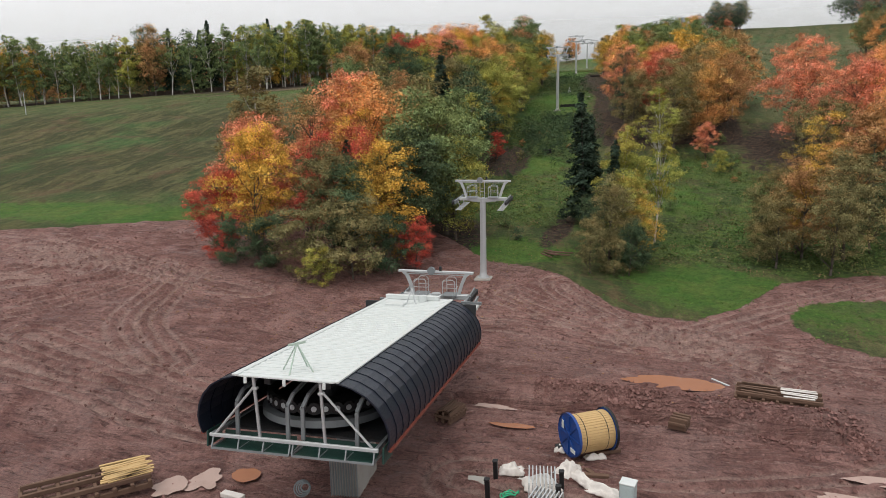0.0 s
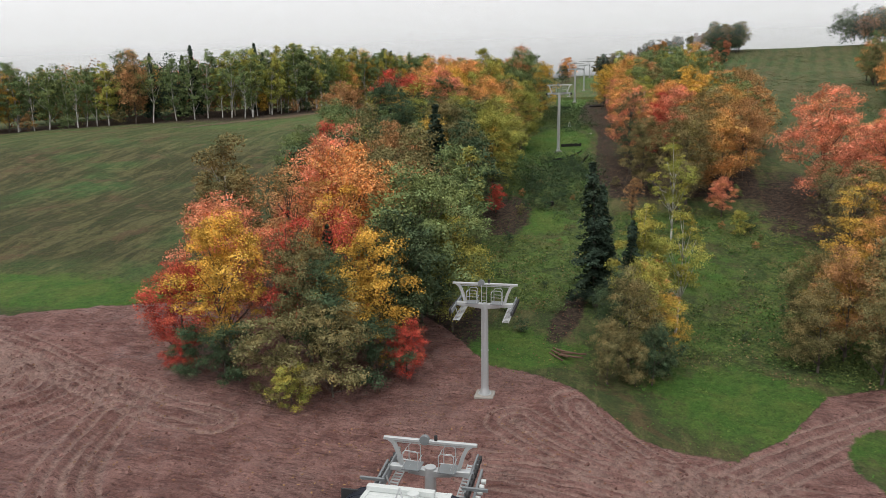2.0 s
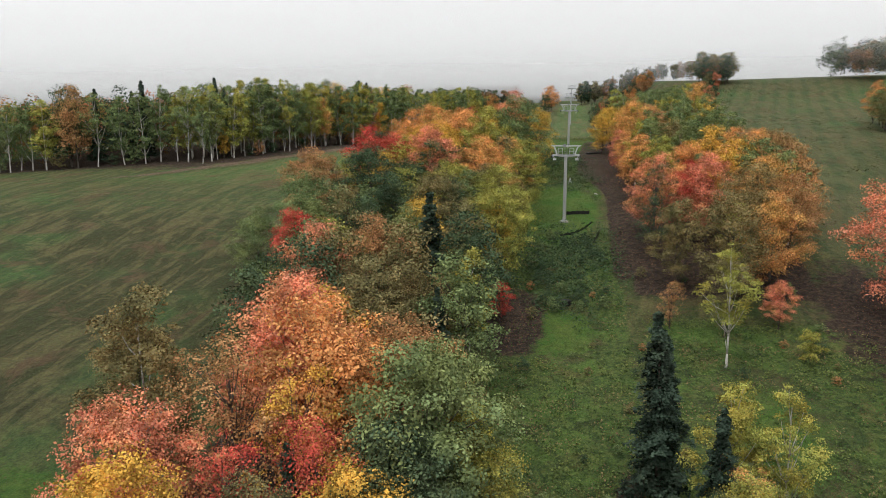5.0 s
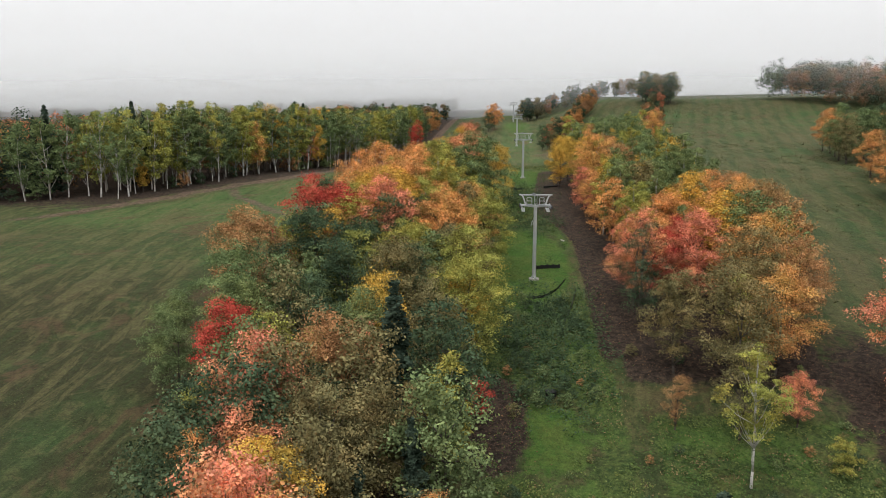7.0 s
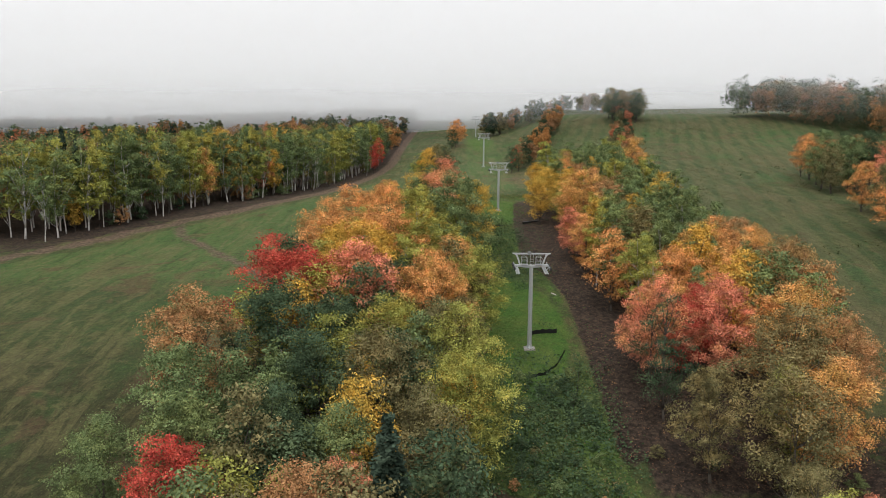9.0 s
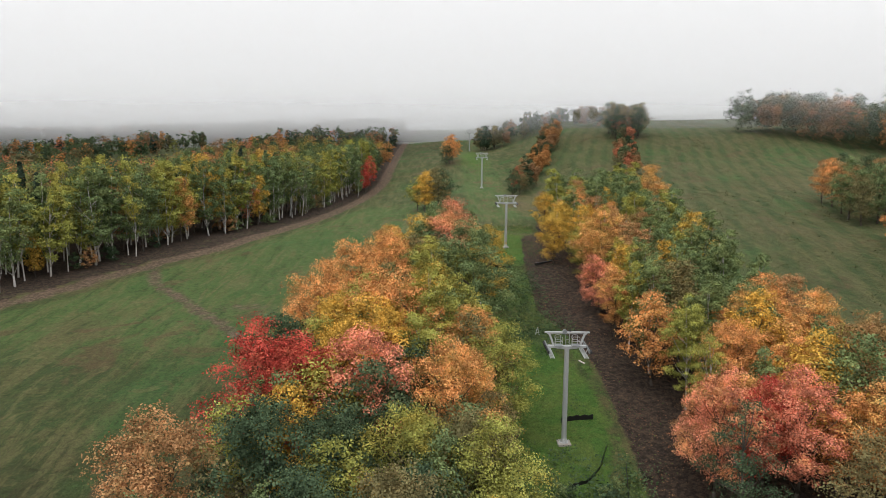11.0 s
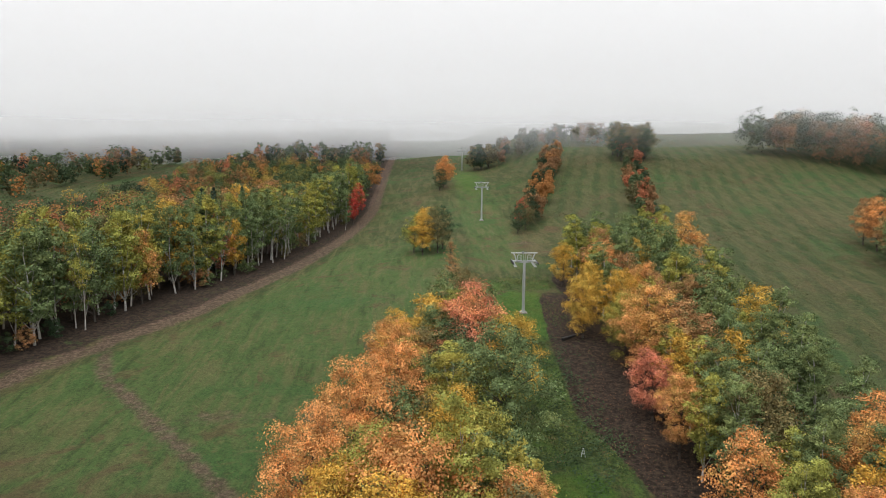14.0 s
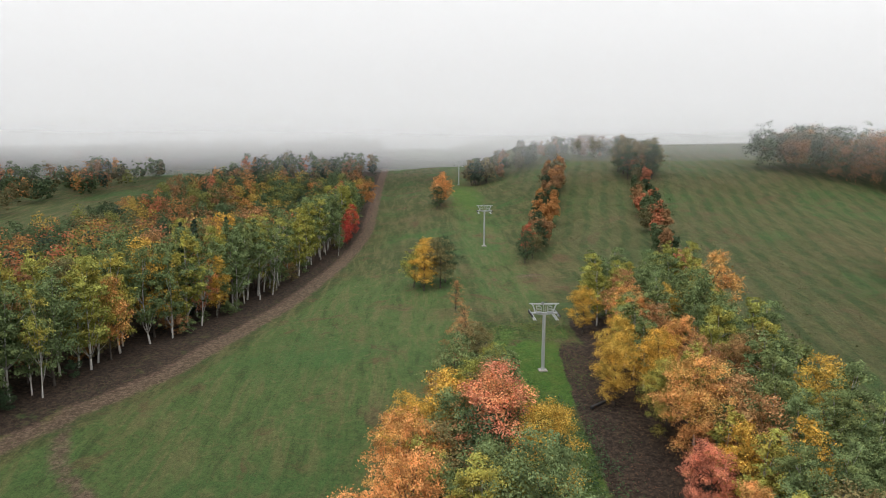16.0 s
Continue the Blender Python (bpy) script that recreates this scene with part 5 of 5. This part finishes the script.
def crumpled(bm, sx, sy, h, seed, n=16):
    """A heap of crumpled sheeting."""
    grid = []
    for i in range(n):
        row = []
        for j in range(n):
            u, v = i / (n - 1) * 2 - 1, j / (n - 1) * 2 - 1
            e = max(0.0, 1 - max(abs(u), abs(v)) ** 3)
            q = Vector((u * 2.2, v * 2.2, seed * 3.1))
            z = e * h * (0.55 + 0.7 * noise.noise(q)) + 0.06 * abs(noise.noise(q * 3))
            w = 1 + 0.2 * noise.noise(q * 1.3)
            row.append(bm.verts.new((u * sx * w / 2, v * sy * w / 2, max(0.0, z))))
        grid.append(row)
    for i in range(n - 1):
        for j in range(n - 1):
            bm.faces.new((grid[i][j], grid[i + 1][j], grid[i + 1][j + 1], grid[i][j + 1]))
    rim = bmesh.ops.extrude_face_region(bm, geom=bm.faces[:])
    for v in rim["geom"]:
        if isinstance(v, bmesh.types.BMVert):
            v.co.z -= 0.05
    bmesh.ops.recalc_face_normals(bm, faces=bm.faces)
    return bm


def sheeting(x, y, sx, sy, h, turn, seed, label="dirty white plastic sheeting heaped on the mud", material=None):
    ob = part("plastic_sheeting", crumpled(bmesh.new(), sx, sy, h, seed), material or TARP, None, "", smooth=True)
    ob.matrix_basis = pose(x, y, float(land(x, y)) + 0.06, 0, 0, turn)
    tagged(ob, label, "sheeting")


def timber(x, y, length, w, h, turn, material, lift=0.0, tilt=0.0, label="weathered timber baulk lying on the mud"):
    bm = bmesh.new()
    box(bm, (length, w, h), None, min(w, h) * 0.12)
    ob = part("timber_baulk", bm, material)
    ob.matrix_basis = pose(x, y, float(land(x, y)) + h / 2 + lift, 0, tilt, turn)
    tagged(ob, label, "timber")


def crate(x, y, turn, length, width, bays, label, boards=()):
    """A long open timber cradle: two sills, cross bearers and a few boards on top."""
    ob = thing("timber_cradle", pose(x, y, float(land(x, y)) + 0.12, 0, 0, turn), label, "timber cradle")
    for s in (-1, 0, 1):
        bm = bmesh.new()
        box(bm, (length, 0.16, 0.24), pose(0, s * width / 2, 0.10), 0.02)
        part("sill", bm, OLDWOOD, ob)
        bm = bmesh.new()
        box(bm, (length * 0.98, 0.14, 0.2), pose(0.05, s * width * 0.46, 0.49), 0.02)
        part("sill", bm, OLDWOOD, ob)
    for i in range(bays + 1):
        bm = bmesh.new()
        box(bm, (0.16, width + 0.35, 0.16), pose(-length / 2 + 0.1 + (length - 0.2) * i / bays, 0, 0.305), 0.02)
        part("bearer", bm, OLDWOOD, ob)
    rng = random.Random(int(x * 10))
    for a, b, n, material in boards:
        for i in range(n):
            bm = bmesh.new()
            box(bm, (b - a + rng.uniform(-0.2, 0.2), 0.13, 0.05), pose((a + b) / 2, -width / 2 + 0.15 + (width - 0.3) * i / max(1, n - 1), 0.63 + 0.03 * (i % 2), 0, 0, rng.uniform(-5, 5)), 0.008)
            part("board", bm, material, ob)


crate(20.3, 39.3, -12, 4.4, 1.5, 6, "weathered timber cradle with pale boards beside the puddle", ((0.2, 1.9, 5, TARP), (-1.9, 0.0, 4, OLDWOOD)))
crate(-10.5, 22.7, 44, 5.0, 1.9, 7, "weathered timber cradle with loose split boards in the mud", ((0.6, 2.5, 8, PINE), (0.8, 2.6, 7, PINE)))
crate(14.7, 34.7, -20, 0.9, 0.7, 5, "small timber pallet lying in the mud", ())
crate(3.0, 33.6, 70, 1.6, 0.8, 6, "small timber pallet beside the terminal", ((-0.7, 0.7, 6, OLDWOOD),))
for i, (x, y, sx, sy, h, turn) in enumerate(((6.9, 28.9, 1.15, 0.7, 0.5, 8), (8.3, 28.0, 1.5, 1.5, 0.55, 30), (9.4, 29.5, 1.3, 0.9, 0.6, 60), (10.1, 28.8, 1.6, 0.6, 0.4, -50), (11.0, 28.0, 1.5, 0.7, 0.4, -25), (10.6, 31.0, 1.0, 0.45, 0.3, 20), (8.9, 31.3, 0.5, 0.4, 0.35, 0), (8.6, 27.2, 0.9, 0.6, 0.35, 15))):
    sheeting(x, y, sx, sy, h, turn, i)
for x, y in ((6.3, 28.2), (9.25, 27.9), (6.2, 26.6), (9.2, 26.7)):
    bm = bmesh.new()
    box(bm, (0.2, 0.2, 1.0), pose(0, 0, 0.45), 0.03)
    box(bm, (0.24, 0.24, 0.08), pose(0, 0, 0.93), 0.02)
    ob = part("black_post", bm, BLACK)
    ob.matrix_basis = pose(x, y, float(land(x, y)), 3, -2)
    tagged(ob, "short black post standing among the stores", "post", "black posts")
rack = thing("steel_rack", pose(8.45, 27.6, float(land(8.45, 27.6)) + 0.1, 0, 0, 6), "bundle of galvanised steel rails on white sheeting", "steel bundle")
for i in range(8):
    bm = bmesh.new()
    bar(bm, (-0.6 + i * 0.16, -0.8, 0.72), (-0.6 + i * 0.16, 0.7, 0.72), 0.05, 0.07)
    bar(bm, (-0.6 + i * 0.16, 0.7, 0.7), (-0.6 + i * 0.16, 0.75, 0.05), 0.05, 0.07)
    bar(bm, (-0.6 + i * 0.16, -0.8, 0.7), (-0.6 + i * 0.16, -0.85, 0.0), 0.05, 0.07)
    part("rail", bm, STEEL, rack)
rack2 = copy_thing(rack, pose(8.7, 25.9, float(land(8.7, 25.9)) + 0.05, 0, 0, -14))
timber(10.6, 29.3, 1.3, 0.22, 0.16, 3, OLDWOOD)
timber(9.9, 25.9, 1.5, 0.6, 0.15, -8, PINE, label="pale timber panel lying on the mud")
timber(10.2, 29.9, 1.1, 0.2, 0.10, -50, OLDWOOD)
timber(9.0, 31.5, 0.6, 0.3, 0.3, 20, DARK, label="dark timber chock under the cable reel")
timber(11.2, 31.6, 1.3, 0.2, 0.2, 30, OLDWOOD)
timber(5.5, 27.9, 0.8, 0.8, 0.05, 12, CONCRETE, label="pale square slab lying on the mud")
timber(17.9, 42.6, 1.5, 0.10, 0.08, -50, WHITE, label="white pole lying beside the puddle")
timber(-4.6, 24.4, 1.1, 0.35, 0.2, -10, TARP, label="pale plank lying in the mud")
bm = bmesh.new()
box(bm, (0.62, 0.55, 1.0), pose(0, 0, 0.5), 0.03)
cab = part("control_cabinet", bm, plain("pale_blue_grey_paint", (0.42, 0.50, 0.50), 0.45))
cab.matrix_basis = pose(12.0, 27.4, float(land(12.0, 27.4)), 0, 0, -15)
tagged(cab, "small pale grey steel control cabinet", "cabinet")
bm = bmesh.new()
box(bm, (0.66, 0.6, 0.06), pose(0, 0, 1.02), 0.015)
part("lid", bm, WHITE, cab)
bm = bmesh.new()
box(bm, (0.5, 0.02, 0.8), pose(0, -0.285, 0.52), 0.008)
part("door", bm, cab.data.materials[0], cab)
# a coil of black hose by the pier, and a tangle of green rope
for name, x, y, r, n, wire, material, label in (("hose_coil", -1.7, 25.2, 0.34, 4, 0.035, GREY, "coil of grey hose beside the pier"), ("rope_tangle", 7.1, 26.9, 0.3, 3, 0.03, plain("bright_green_rope", (0.05, 0.42, 0.22), 0.6), "tangle of bright green rope on the mud")):
    bm = bmesh.new()
    for k in range(n):
        pts = []
        for i in range(21):
            a = 2 * math.pi * i / 20
            q = r * (1 - 0.16 * k)
            pts.append((q * math.cos(a) * (1.0 if name == "hose_coil" else 1.4) + 0.05 * k, q * math.sin(a) * (0.35 if name == "rope_tangle" else 1.0), 0.05 + 0.06 * k + (0.08 * math.sin(a * 3 + k) if name == "rope_tangle" else 0.0)))
        pipe(bm, pts, wire, 5)
    ob = part(name, bm, material)
    ob.matrix_basis = pose(x, y, float(land(x, y)) + (0.35 if name == "hose_coil" else 0.05), 50 if name == "hose_coil" else 0, 0, 20)
    tagged(ob, label, "coil" if name == "hose_coil" else "rope")


PALEMUD = plain("pale_wet_mud", (0.40, 0.28, 0.24), 0.45, 0.0, 0.5, 1.1, (0.17, 0.09, 0.075), 6)


def pool(name, x, y, rx, ry, seed, lift, label, material=None):
    """A flat puddle with an uneven shore."""
    bm = bmesh.new()
    ring = []
    for i in range(48):
        a = 2 * math.pi * i / 48
        k = 1 + (0.7 if material else 0.2) * noise.noise(Vector((math.cos(a) * 1.3, math.sin(a) * 1.3, seed))) + 0.12 * noise.noise(Vector((math.cos(a) * 4, math.sin(a) * 4, seed)))
        ring.append(bm.verts.new((rx * k * math.cos(a), ry * k * math.sin(a), 0)))
    bm.faces.new(ring)
    ob = part(name, bm, material or PUDDLE)
    ob.matrix_basis = pose(x, y, float(land(x, y)) + lift, 0, 0, -4)
    tagged(ob, label, "puddle", kind="structure")


pool("puddle", 15.1, 41.4, 2.9, 1.05, 1.0, 0.09, "shallow orange-brown puddle on the mud")
pool("puddle", 6.3, 33.4, 1.2, 0.3, 2.0, 0.10, "shallow orange-brown puddle on the mud")
pool("puddle", -4.9, 26.1, 0.7, 0.6, 3.0, 0.10, "shallow orange-brown puddle on the mud")

bm = bmesh.new()
tube(bm, (0, 0, -0.2), (0, 0, 0.45), 0.62, 0.58, 20)
tube(bm, (0, 0, 0.44), (0, 0, 0.52), 0.66, 0.66, 20)
pit = part("valve_pit", bm, BLACK)
pit.matrix_basis = pose(0.8, 119.5, float(land(0.8, 119.5)))
tagged(pit, "black plastic valve pit in the grass", "pit")

# ---- ground cover ----


def cover(name, label, category, n, place, size, upright, colours, seed, lift=0.0, tall=0.0):
    """Countless small leaves or blades lying on, or standing in, the ground."""
    rng = np.random.default_rng(seed)
    xy = place(rng, n)
    z = land(xy[:, 0], xy[:, 1])
    m = len(xy)
    hump = rng.random(m) ** 2 * tall
    pts = np.stack([xy[:, 0], xy[:, 1], z + lift + hump], 1)
    nor = rng.normal(size=(m, 3)) * upright + np.array([0, 0, 1.0])
    me = leaf_mesh(name, pts, nor, size * rng.uniform(0.5, 1.4, m), rng)
    k = Nodes(name + "_matter")
    v = k.coords()
    a, b, c = colours
    col = k.mix(k.ramp(k.noise(v, 0.12, 4, 0.65, 0.6), 0.42, 0.58), a, b)
    col = k.mix(k.ramp(k.noise(v, 0.5, 3, 0.6), 0.48, 0.36, 0.0, 0.75), col, c)
    col = k.mix(k.ramp(k.island(), 0.45, 1.0, 0.0, 0.8), col, c)
    me.materials.append(k.surface(col, 0.85, specular=0.15))
    tagged(new(name, me), label, category, kind="stuff")


def pick(share, x0, x1, y0, y1):
    """Places drawn at random where a cover's share is high."""
    def f(rng, n):
        x, y = rng.uniform(x0, x1, n * 3), rng.uniform(y0, y1, n * 3)
        keep = share(x, y) > rng.random(n * 3)
        return np.stack([x[keep], y[keep]], 1)[:n]
    return f


def clumped(share, x0, x1, y0, y1, per=14, spread=0.5):
    """Places in tight clumps."""
    def f(rng, n):
        c = pick(share, x0, x1, y0, y1)(rng, n // per)
        return np.repeat(c, per, 0) + rng.normal(size=(len(c) * per, 2)) * spread
    return f


def weeds(x, y):
    z = zones(x, y)
    return np.clip(z["weeds"] - 0.7 * z["lush"] * (y > 125) - z["litter"] - z["mud"], 0, 1)


GREEN_WEEDS = ((0.095, 0.165, 0.046), (0.20, 0.235, 0.072), (0.055, 0.098, 0.034))
cover("undergrowth", "rank green weeds and low scrub along the lift line", "undergrowth", 110000, clumped(weeds, -11, 46, 62, 255, 22, 0.45), 0.17, 0.8, GREEN_WEEDS, 31, 0.03, 0.6)
cover("undergrowth", "tawny dead weeds along the lift line", "undergrowth", 20000, clumped(weeds, -11, 46, 62, 255, 30, 0.6), 0.16, 1.0, ((0.32, 0.25, 0.12), (0.26, 0.21, 0.10), (0.18, 0.125, 0.07)), 32, 0.03, 0.5)
cover("undergrowth", "thick dark green scrub below the tower", "undergrowth", 30000, clumped(lambda x, y: np.clip(1.5 * bell(x, y, 1.0, 132, 5.5, 11) + bell(x, y, -1.5, 205, 4, 12) + 0.7 * bell(x, y, 2, 182, 4, 7), 0, 1), -9, 9, 110, 225, 30, 0.6), 0.22, 0.6, ((0.075, 0.125, 0.06), (0.10, 0.15, 0.065), (0.045, 0.08, 0.04)), 38, 0.05, 1.4)
cover("fallen_leaves", "fallen leaves strewn over mud and soil", "leaves", 32000, pick(lambda x, y: np.clip(0.5 * zones(x, y)["fallen"] * mud_zone(x, y) + zones(x, y)["litter"] * 0.8, 0, 1), -38, 40, 30, 240), 0.14, 0.25, ((0.25, 0.12, 0.075), (0.34, 0.20, 0.10), (0.13, 0.06, 0.045)), 33, 0.05, 0.12)
cover("meadow_grass", "tufts of olive and tan meadow grass", "grass", 70000, clumped(lambda x, y: np.clip(1 - mud_zone(x, y) - zones(x, y)["litter"] - zones(x, y)["path"], 0, 1) * (x < -30), -110, -28, 58, 260, 10, 0.6), 0.13, 0.2, ((0.105, 0.118, 0.042), (0.090, 0.122, 0.040), (0.140, 0.125, 0.055)), 34, 0.02, 0.15)
cover("meadow_grass", "tufts of grass on the mown piste", "grass", 24000, clumped(lambda x, y: zones(x, y)["stripe"], 20, 100, 125, 400, 8, 0.7), 0.26, 0.4, ((0.088, 0.104, 0.042), (0.074, 0.106, 0.038), (0.135, 0.120, 0.056)), 35, 0.02, 0.1)
cover("meadow_grass", "lush green seeded grass", "grass", 45000, pick(lambda x, y: zones(x, y)["lush"] * (1 - mud_zone(x, y)), -12, 46, 45, 250), 0.13, 1.4, ((0.10, 0.205, 0.045), (0.15, 0.22, 0.055), (0.075, 0.155, 0.038)), 36, 0.02, 0.15)


def clods():
    """Loose lumps of earth and stones on the churned site."""
    rng = np.random.default_rng(37)
    n = 11000
    x, y = rng.uniform(-45, 34, n), rng.uniform(20, 72, n)
    bank = rng.random(n) < 0.35
    x = np.where(bank, rng.uniform(7, 24, n), x)
    y = np.where(bank, 38.4 - (x - 7.5) * 0.2 + rng.normal(size=n) * 1.2, y)
    keep = (mud_zone(x, y) > 0.5) & (along(x, y, 3.0, 36.6, 22, 35.6)[0] > 0.8)
    x, y = x[keep], y[keep]
    n = len(x)
    s = 0.035 + 0.10 * rng.random(n) ** 3
    base = np.array([(1, 0, 0), (0, 1, 0), (-1, 0, 0), (0, -1, 0), (0, 0, 1), (0, 0, -1)], float)
    v = base[None] * s[:, None, None] * rng.uniform(0.6, 1.4, (n, 6, 3)) + rng.normal(size=(n, 6, 3)) * s[:, None, None] * 0.25
    v += np.stack([x, y, land(x, y) + 0.03], 1)[:, None, :]
    f = np.array([(0, 1, 4), (1, 2, 4), (2, 3, 4), (3, 0, 4), (1, 0, 5), (2, 1, 5), (3, 2, 5), (0, 3, 5)])
    faces = (f[None] + (np.arange(n) * 6)[:, None, None]).reshape(-1, 3)
    me = bpy.data.meshes.new("mud_clods")
    me.from_pydata(v.reshape(-1, 3).tolist(), [], faces.tolist())
    k = Nodes("clod_earth")
    r = k.island()
    me.materials.append(k.surface(k.mix(r, (0.13, 0.062, 0.054), (0.27, 0.150, 0.132)), 0.85, specular=0.2))
    tagged(new("mud_clods", me), "loose red-brown clods and stones on the mud", "clods", kind="stuff")


clods()


# ---- small things on the slope ----


def silt_fence(points, height=0.45):
    """Black fabric on short stakes, following the ground."""
    bm = bmesh.new()
    dense = []
    for (ax, ay), (bx, by) in zip(points, points[1:]):
        for i in range(8):
            dense.append((ax + (bx - ax) * i / 8, ay + (by - ay) * i / 8))
    dense.append(points[-1])
    rows = []
    for i, (x, y) in enumerate(dense):
        g = float(land(x, y))
        sag = 0.08 * math.sin(i * 1.7)
        rows.append([bm.verts.new((x + dx, y + dy, z)) for dx, dy in ((0, 0), (0.04, 0.04)) for z in (g - 0.1, g + height + sag)])
    for a, b in zip(rows, rows[1:]):
        bm.faces.new((a[0], b[0], b[1], a[1])), bm.faces.new((a[2], b[2], b[3], a[3])), bm.faces.new((a[1], b[1], b[3], a[3]))
    ob = part("silt_fence", bm, BLACK)
    tagged(ob, "low black fabric silt fence on the seeded grass", "silt fence", "silt fences")


silt_fence([(-0.5, 142.6), (1.3, 143.4), (3.0, 145.5), (4.6, 149.4)])
silt_fence([(3.5, 135.6), (4.8, 140.2), (6.0, 146.3)])
silt_fence([(0.3, 154.6), (2.2, 155.2), (4.3, 155.4)], 0.6)
silt_fence([(-5.3, 216.0), (-2.5, 213.4), (-0.4, 212.7)], 0.5)
timber(6.7, 216.2, 5.0, 0.5, 0.45, 42, DARK, label="dark fallen log across the lift line")
timber(5.9, 170.7, 1.4, 0.25, 0.15, 110, TARP, label="pale scrap of sheeting in the leaf litter")
for i in range(7):
    timber(5.0 + i * 0.25, 68.6 + (i * 37 % 5) * 0.3, 2.2, 0.14, 0.13, -55 + i * 9, OLDWOOD, 0.05 * i, label="grey dead branch on the bank")
marker = thing("marker_frame", pose(0.8, 180, float(land(0.8, 180))), "small pale timber marker frame beside the lift line", "marker")
for s in (-1, 1):
    bm = bmesh.new()
    bar(bm, (s * 0.32, 0, -0.1), (s * 0.03, 0, 1.3), 0.1)
    part("leg", bm, WHITE, marker)
bm = bmesh.new()
bar(bm, (-0.2, 0.06, 0.55), (0.2, 0.06, 0.55), 0.08)
part("rail", bm, WHITE, marker)
lamp = thing("lamp_post", pose(-127, 143, float(land(-127, 143))), "slim pale lamp post at the foot of the meadow", "lamp post")
bm = bmesh.new()
tube(bm, (0, 0, -0.3), (0, 0, 5.2), 0.10, 0.07, 10)
part("pole", bm, STEEL, lamp)
bm = bmesh.new()
box(bm, (0.3, 0.7, 0.16), pose(0, -0.3, 5.2), 0.04)
part("lamp_head", bm, GREY, lamp)
# bare earth pools in the wheel ruts
for x, y, rx, ry in ((21.5, 29.6, 1.8, 0.3), (22.6, 31.4, 2.0, 0.35), (24.4, 30.6, 1.6, 0.3), (-6.4, 25.2, 0.75, 0.9), (-7.6, 24.2, 0.6, 0.7), (5.0, 35.2, 1.3, 0.25)):
    pool("puddle", x, y, rx, ry, x, 0.09, "pale wet hollow in a wheel rut", PALEMUD)
